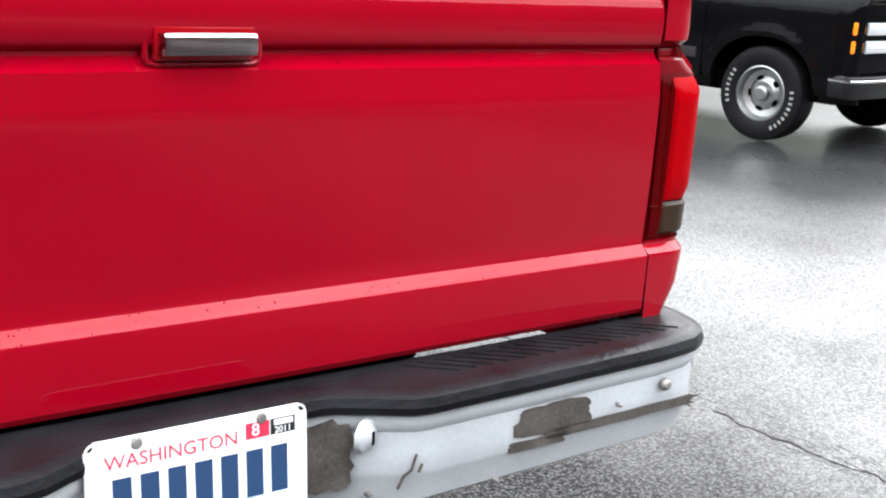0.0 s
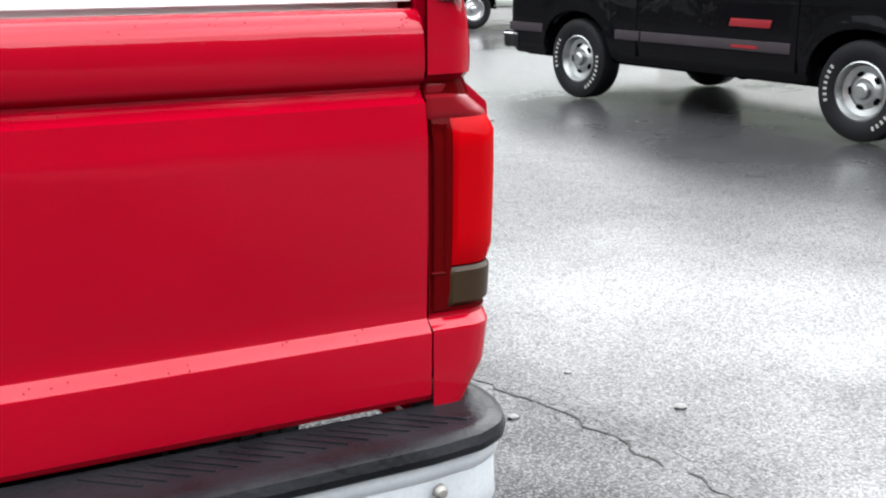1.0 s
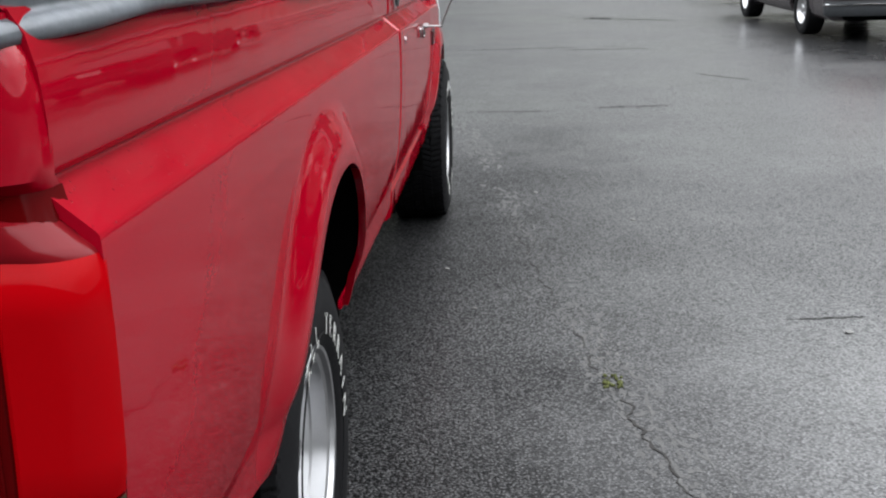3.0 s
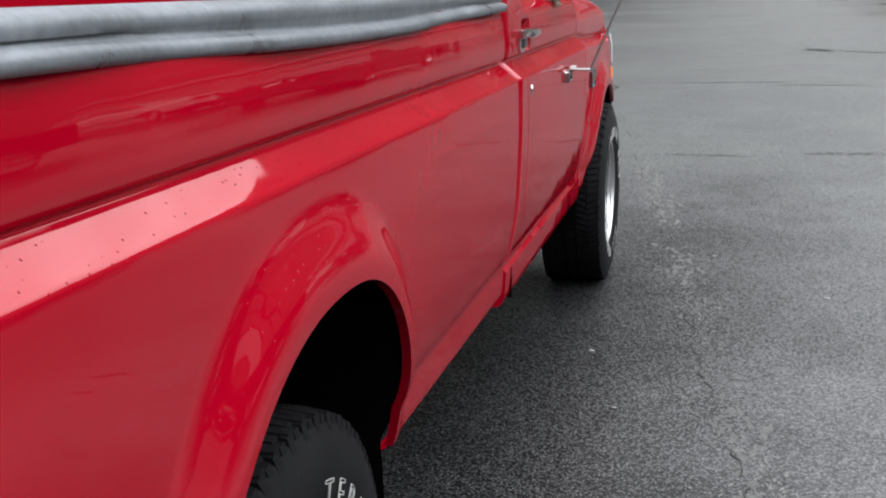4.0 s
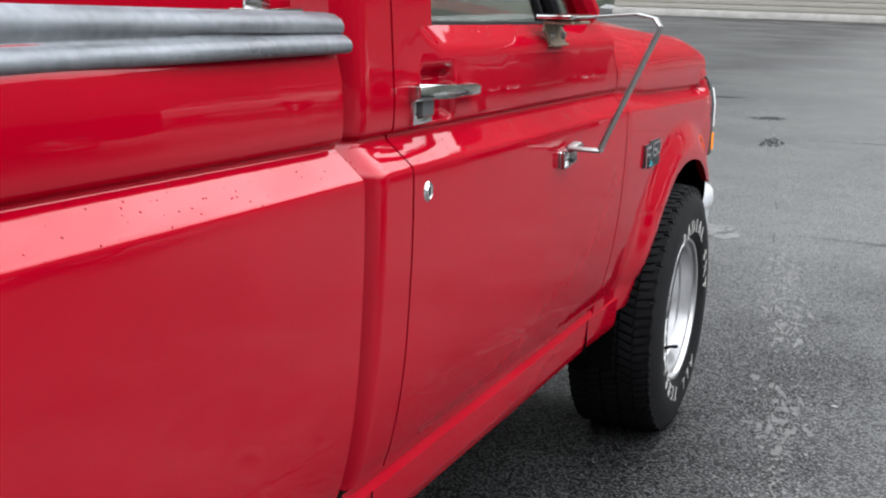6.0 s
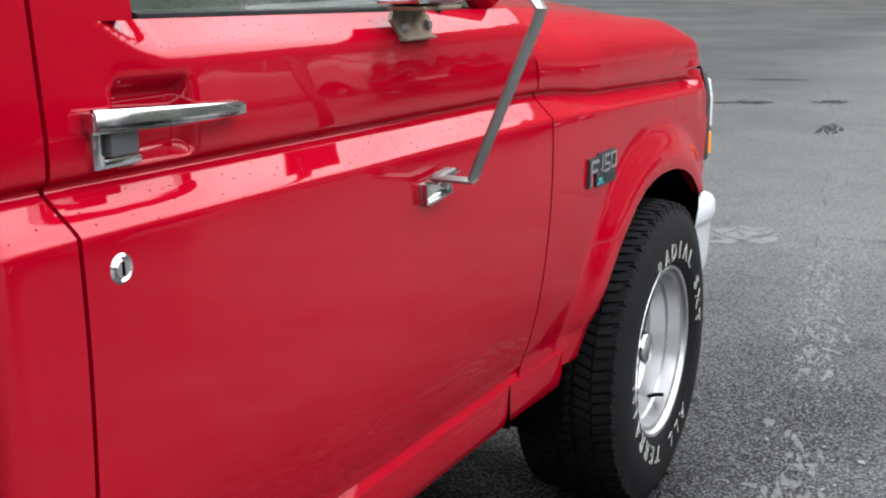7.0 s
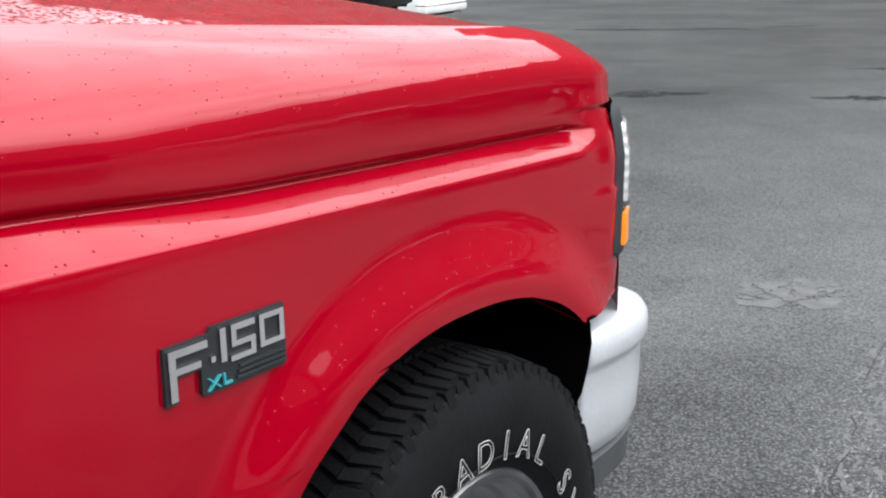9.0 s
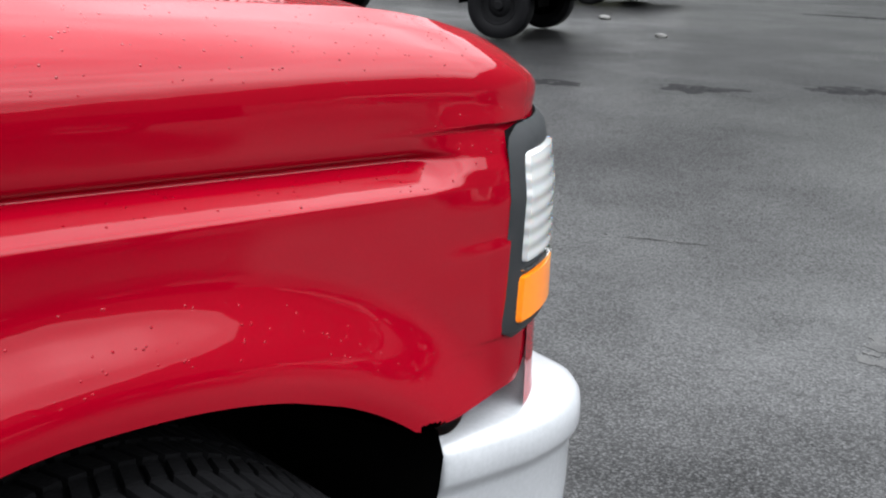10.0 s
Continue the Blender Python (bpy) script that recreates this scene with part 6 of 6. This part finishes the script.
# ---- buildings at the edge of the lot ----
def build_buildings():
    house = thing("long_building", "long low cream building with lap siding", "building", pose(9, 64, 0))
    part("wall", boxed((-24, -4, 0.35), (30, 4, 4.2), 0.02), SIDING, house)
    part("footing", boxed((-24.1, -4.1, 0), (30.1, 4.1, 0.36), 0.02), CONCRETE, house)
    for k in range(14):
        part("siding_board", boxed((-24.02, -4.045, 0.40 + 0.27 * k), (30.02, -3.99, 0.645 + 0.27 * k), 0.01), SIDING, house)
    bm = bmesh.new()
    vs = [bm.verts.new(p) for p in ((-24.6, -4.7, 4.2), (30.6, -4.7, 4.2), (30.6, 0, 5.6), (-24.6, 0, 5.6), (30.6, 4.7, 4.2), (-24.6, 4.7, 4.2))]
    bm.faces.new((vs[0], vs[1], vs[2], vs[3]))
    bm.faces.new((vs[3], vs[2], vs[4], vs[5]))
    bmesh.ops.solidify(bm, geom=bm.faces[:], thickness=0.15)
    part("roof", bm, DARKTRIM, house)
    for x in (-9.8, 4.0, 18.0):
        bm = bmesh.new()
        tube(bm, [(x, -4.12, 4.15), (x, -4.12, 0.2), (x, -4.35, 0.08)], 0.05, 8)
        part("downspout", bm, GREYTRIM, house)
    shed = thing("carport_building", "olive and cream building with upright posts", "building", pose(-33, 40, 0, 0, 0, 38))
    part("wall", boxed((-8, -3, 0), (8, 3, 3.4), 0.02), SIDING, shed)
    for k in range(9):
        x = -7.6 + 1.9 * k
        part("post", boxed((x - 0.16, -3.12, 0), (x + 0.16, -2.98, 3.3), 0.01), OLIVE, shed)
    for k in range(8):
        x = -7.6 + 1.9 * k + 0.95
        part("panel", boxed((x - 0.7, -3.05, 0.05), (x + 0.7, -2.97, 2.6), 0.01), DARKTRIM if k % 2 else OLIVE, shed)
    part("roof", boxed((-8.4, -3.5, 3.4), (8.4, 3.5, 3.7), 0.05), DARKTRIM, shed)


build_buildings()


# ---- marks on the asphalt ----
CRACK = material("crack_dirt", (0.016, 0.015, 0.014), 0.9, vary=0.3, vary_scale=30)
PALE = material("pale_worn_asphalt", (0.077, 0.0763, 0.0728), 0.7, vary=0.4, vary_scale=14, grain=0.4, grain_scale=160, bump=0.5, bump_scale=120)
PATCH = material("light_patch", (0.038, 0.0376, 0.0367), 0.6, vary=0.4, vary_scale=14, grain=0.4, grain_scale=160, bump=0.5, bump_scale=120)
DAMP = material("dark_wet_stain", (0.006, 0.006, 0.0066), 0.6, spec=0.04, vary=0.3, vary_scale=6, bump=0.06, bump_scale=40)
MOSS = material("moss", (0.055, 0.062, 0.018), 0.9, vary=0.4, vary_scale=60, bump=0.6, bump_scale=150)
SILT = material("smooth_pale_silt", (0.046, 0.0455, 0.0443), 0.5, spec=0.35, vary=0.35, vary_scale=30, grain=0.35, grain_scale=220, bump=0.35, bump_scale=150)
STONE = material("pale_pebble", (0.12, 0.118, 0.112), 0.7, vary=0.2, vary_scale=80)


def blob(rng, x, y, rx, ry, turn, n=26, rough=0.4):
    out = []
    ph = [rng.uniform(0, 6.3) for _ in range(4)]
    for k in range(n):
        a = 2 * math.pi * k / n
        r = 1 + rough * (0.5 * math.sin(2 * a + ph[0]) + 0.35 * math.sin(3 * a + ph[1]) + 0.25 * math.sin(5 * a + ph[2])) + rng.uniform(-0.12, 0.12)
        u, v = rx * r * math.cos(a), ry * r * math.sin(a)
        c, s = math.cos(turn), math.sin(turn)
        out.append((x + u * c - v * s, y + u * s + v * c))
    return out


def scatter(bm, rng, x, y, rx, ry, tn, tries=260, least=0.025, most=0.20):
    """A ragged patch of flecks that do not overlap, large ones in the middle."""
    c, s = math.cos(tn), math.sin(tn)
    kept = []
    for k in range(tries):
        u, v = rng.gauss(0, 0.42), rng.gauss(0, 0.42)
        q = least + (most - least) * (1 - k / tries) ** 2 * rng.uniform(0.4, 1.0)
        if any((u - a) ** 2 + (v - b) ** 2 < (0.92 * (q + w)) ** 2 for a, b, w in kept):
            continue
        kept.append((u, v, q))
        slab(bm, blob(rng, x + u * rx * c - v * ry * s, y + u * rx * s + v * ry * c, rx * q, ry * q, tn, 14, 0.55), lambda a, b, h: (a, b, h), 0.0012 + 0.00005 * len(kept))


def build_marks():
    rng = random.Random(11)
    line = [(2.05, 0.15), (1.97, 0.80), (1.86, 1.40), (1.70, 1.95), (1.62, 2.40), (1.50, 3.05), (1.40, 3.75), (1.31, 4.55), (1.16, 5.70), (1.00, 6.80), (0.66, 9.2), (0.36, 11.2), (-0.05, 13.6), (-0.6, 16.5)]
    pts = smooth_path([(x, y, 0) for x, y in line], 10)
    wander = [Vector((p.x + rng.uniform(-0.018, 0.018), p.y, 0)) for p in pts]
    crack = thing("crack", "long dark crack in the asphalt", "crack", kind="structure")
    for i in range(len(wander) - 1):
        if rng.random() < (0.12 if wander[i].y < 2.6 else 0.55):
            continue
        a, b = wander[i], wander[i + 1]
        w = rng.uniform(0.0010, 0.0034) * (1.9 if wander[i].y < 2.6 else 1.0)
        bm = bmesh.new()
        mid = (a + b) / 2 + Vector((rng.uniform(-0.015, 0.015), 0, 0))
        slab(bm, [(a.x - w, a.y), (a.x + w * 0.4, a.y), (mid.x + w, mid.y), (b.x + w * 0.5, b.y + 0.01), (b.x - w * 0.6, b.y), (mid.x - w, mid.y)], lambda u, v, h: (u, v, h), 0.002)
        part("crack_piece", bm, CRACK, crack)
    worn = thing("worn_streak", "pale worn flecks along the crack in the asphalt", "worn asphalt", kind="stuff")
    bm = bmesh.new()
    for i in range(3600):
        p = wander[min(len(wander) - 1, int(rng.random() * len(wander)))]
        if noise.noise(Vector((p.x * 1.3, p.y * 2.1, 4.0))) < -0.05 + 0.25 * rng.random():
            continue
        sc = rng.uniform(0.002, 0.0070)
        q = blob(rng, p.x + rng.gauss(0.03, 0.05), p.y + rng.uniform(-0.2, 0.2), sc * rng.uniform(0.5, 1.0), sc * rng.uniform(0.8, 2.2), rng.uniform(-0.4, 0.4), 6, 0.5)
        slab(bm, q, lambda u, v, h: (u, v, h), 0.0012)
    part("worn_flecks", bm, PALE, worn)
    # smooth silted islands where the surface layer has worn away
    bm = bmesh.new()
    laid = []
    for i in range(900):
        p = wander[min(len(wander) - 1, int(rng.random() ** 1.3 * len(wander)))]
        if noise.noise(Vector((p.x * 1.1, p.y * 1.7, 9.0))) < -0.12:
            continue
        a, b = rng.uniform(0.004, 0.015), rng.uniform(0.010, 0.045)
        x, y = p.x + rng.gauss(0.035, 0.04), p.y + rng.uniform(-0.15, 0.15)
        if any(abs(x - u) < a + ra and abs(y - v) < b + rb for u, v, ra, rb in laid):
            continue
        laid.append((x, y, a, b))
        slab(bm, blob(rng, x, y, a, b, rng.uniform(-0.1, 0.35), 22, 0.75), lambda u, v, h: (u, v, h), 0.0004 + 0.00003 * (i % 20))
    part("silt_islands", bm, SILT, worn)
    for x, y, rx, ry, tn in ((0.47, 7.48, 0.16, 0.17, 0.3), (0.58, 7.64, 0.10, 0.09, 0.4), (-0.80, 7.95, 0.16, 0.012, 0.5), (3.25, 9.5, 0.30, 0.02, -0.9), (1.45, 12.2, 0.7, 0.03, 0.1), (2.35, 12.0, 0.4, 0.03, 0.0), (2.44, 3.0, 0.13, 0.008, 0.1), (2.28, 7.86, 0.22, 0.05, 0.1), (1.35, 7.7, 0.25, 0.03, 0.0)):
        ob = thing("pale_patch", "pale worn patch on the asphalt", "patch", kind="structure")
        bm = bmesh.new()
        scatter(bm, rng, x, y, rx, ry, tn, most=0.75 if ry > 0.08 else 0.3)
        part("patch_film", bm, PATCH, ob)
    for x, y, rx, ry, tn in ((-0.80, 13.4, 0.34, 0.13, 0.5), (-1.1, 15.9, 0.40, 0.07, 0.3), (-0.08, 13.75, 0.22, 0.10, 0.8), (0.25, 11.75, 0.09, 0.25, 0.1), (-2.6, 12.75, 0.38, 0.18, 0.55), (-2.25, 13.0, 0.22, 0.06, 0.6), (-3.35, 11.8, 0.34, 0.16, 0.5), (-4.25, 11.05, 0.35, 0.15, 0.5),
                             (2.64, 16.3, 0.24, 0.16, 0.2), (3.3, 15.9, 0.45, 0.03, -0.5), (-6.2, 20.1, 1.1, 0.10, 0.35), (-4.9, 20.8, 0.5, 0.09, 0.3), (-4.1, 21.8, 0.5, 0.05, 0.8), (5.1, 35.5, 2.2, 0.35, 0.05), (5.6, 29.3, 0.8, 0.35, 0.1), (7.0, 30.0, 2.0, 0.2, -0.2)):
        ob = thing("wet_stain", "dark wet stain on the asphalt", "stain", kind="structure")
        bm = bmesh.new()
        scatter(bm, rng, x, y, rx * 0.7, ry * 1.1, tn, most=0.6)
        part("stain_film", bm, DAMP, ob)
    ob = thing("moss_tuft", "small green moss tuft in the crack", "moss")
    bm = bmesh.new()
    for k in range(36):
        g = bmesh.ops.create_icosphere(bm, subdivisions=1, radius=rng.uniform(0.003, 0.008))
        bmesh.ops.translate(bm, verts=g["verts"], vec=(1.63 + rng.uniform(-0.03, 0.03), 2.42 + rng.uniform(-0.05, 0.05), 0.004))
    part("tuft", bm, MOSS, ob)
    for x, y, r in ((2.25, 1.10, 0.016), (1.05, 3.62, 0.009), (1.757, 1.263, 0.014), (2.47, 2.85, 0.012), (4.58, 6.5, 0.02), (1.18, 3.12, 0.007), (-7.9, 16.2, 0.07), (-6.0, 14.9, 0.06), (1.9, 4.4, 0.010), (1.45, 5.0, 0.008), (2.1, 1.5, 0.01)):
        ob = thing("pebble", "small pale pebble on the asphalt", "pebble", pose(x, y, r * 0.3), group="pebbles")
        bm = bmesh.new()
        g = bmesh.ops.create_icosphere(bm, subdivisions=2, radius=r)
        for v in bm.verts:
            v.co = Vector((v.co.x * 1.4, v.co.y, v.co.z * 0.5)) * (1 + 0.25 * noise.noise(v.co * 90))
        part("pebble_stone", bm, STONE, ob)


build_marks()


# ---- far woods round the lot ----
LEAF = material("far_foliage", (0.022, 0.026, 0.018), 0.9, vary=0.3, vary_scale=0.15, grain=0.3, grain_scale=1.5)


def build_woods():
    """Wooded slopes all round, those south and west added unseen; the skyline rises and falls slowly."""
    rng = random.Random(21)
    woods = thing("woods", "dark wooded slope far behind the lot, unseen slopes added round it", "woods", kind="stuff")
    verts, faces = [], []

    # skyline of the hill north of the lot: (bearing, elevation) in degrees
    skyline = [(-100, 3), (-80, 9), (-55, 14), (-20, 20), (8, 23), (18, 22), (30, 18), (45, 15), (60, 10), (75, 2)]

    def slope(a, r):
        """Height of the wooded hill north of the lot."""
        q = (r - 78) / 95
        return 173 * math.tan(radians(lerp_table(skyline, math.degrees(a)))) * q * (1.25 - 0.25 * q)

    def sheet(a0, a1, na, r0, r1, nr, height):
        """A wooded slope; the crowns stand out as an uneven surface."""
        off = len(verts)
        for i in range(na + 1):
            a = a0 + (a1 - a0) * i / na
            for k in range(nr + 1):
                r = r0 + (r1 - r0) * k / nr
                p = Vector((r * math.sin(a), r * math.cos(a), 0))
                z = height(a, r)
                lump = 1.7 * noise.noise(p * 0.23) + 0.9 * noise.noise(p * 0.55 + Vector((7, 3, 1)))
                p.z = z + (lump + 1.5 if z > 0.8 else 0.0) + rng.uniform(-0.3, 0.3)
                verts.append(p)
        for i in range(na):
            for k in range(nr):
                q = off + i * (nr + 1) + k
                faces.append([q, q + 1, q + nr + 2, q + nr + 1])

    sheet(-1.75, 1.31, 310, 78, 173, 60, slope)

    def ring(a, r):
        """Lower woods on the other sides, unseen; raised south and west to block skylight."""
        top = 13 + 4 * math.sin(2.0 * a + 0.8) + 2 * math.sin(5.0 * a + 2) + 40 * max(0.0, -math.cos(a)) ** 2 + 20 * max(0.0, -math.sin(a)) ** 6
        q = min(1.0, (r - 92) / 22)
        return top * q * (2 - q)

    sheet(0.7, 2 * math.pi - 0.7, 420, 92, 125, 22, ring)
    me = bpy.data.meshes.new("tree_crowns")
    me.from_pydata(verts, [], faces)
    me.update()
    shade(me, 60)
    link_mesh("tree_crowns", me, LEAF, woods)


build_woods()
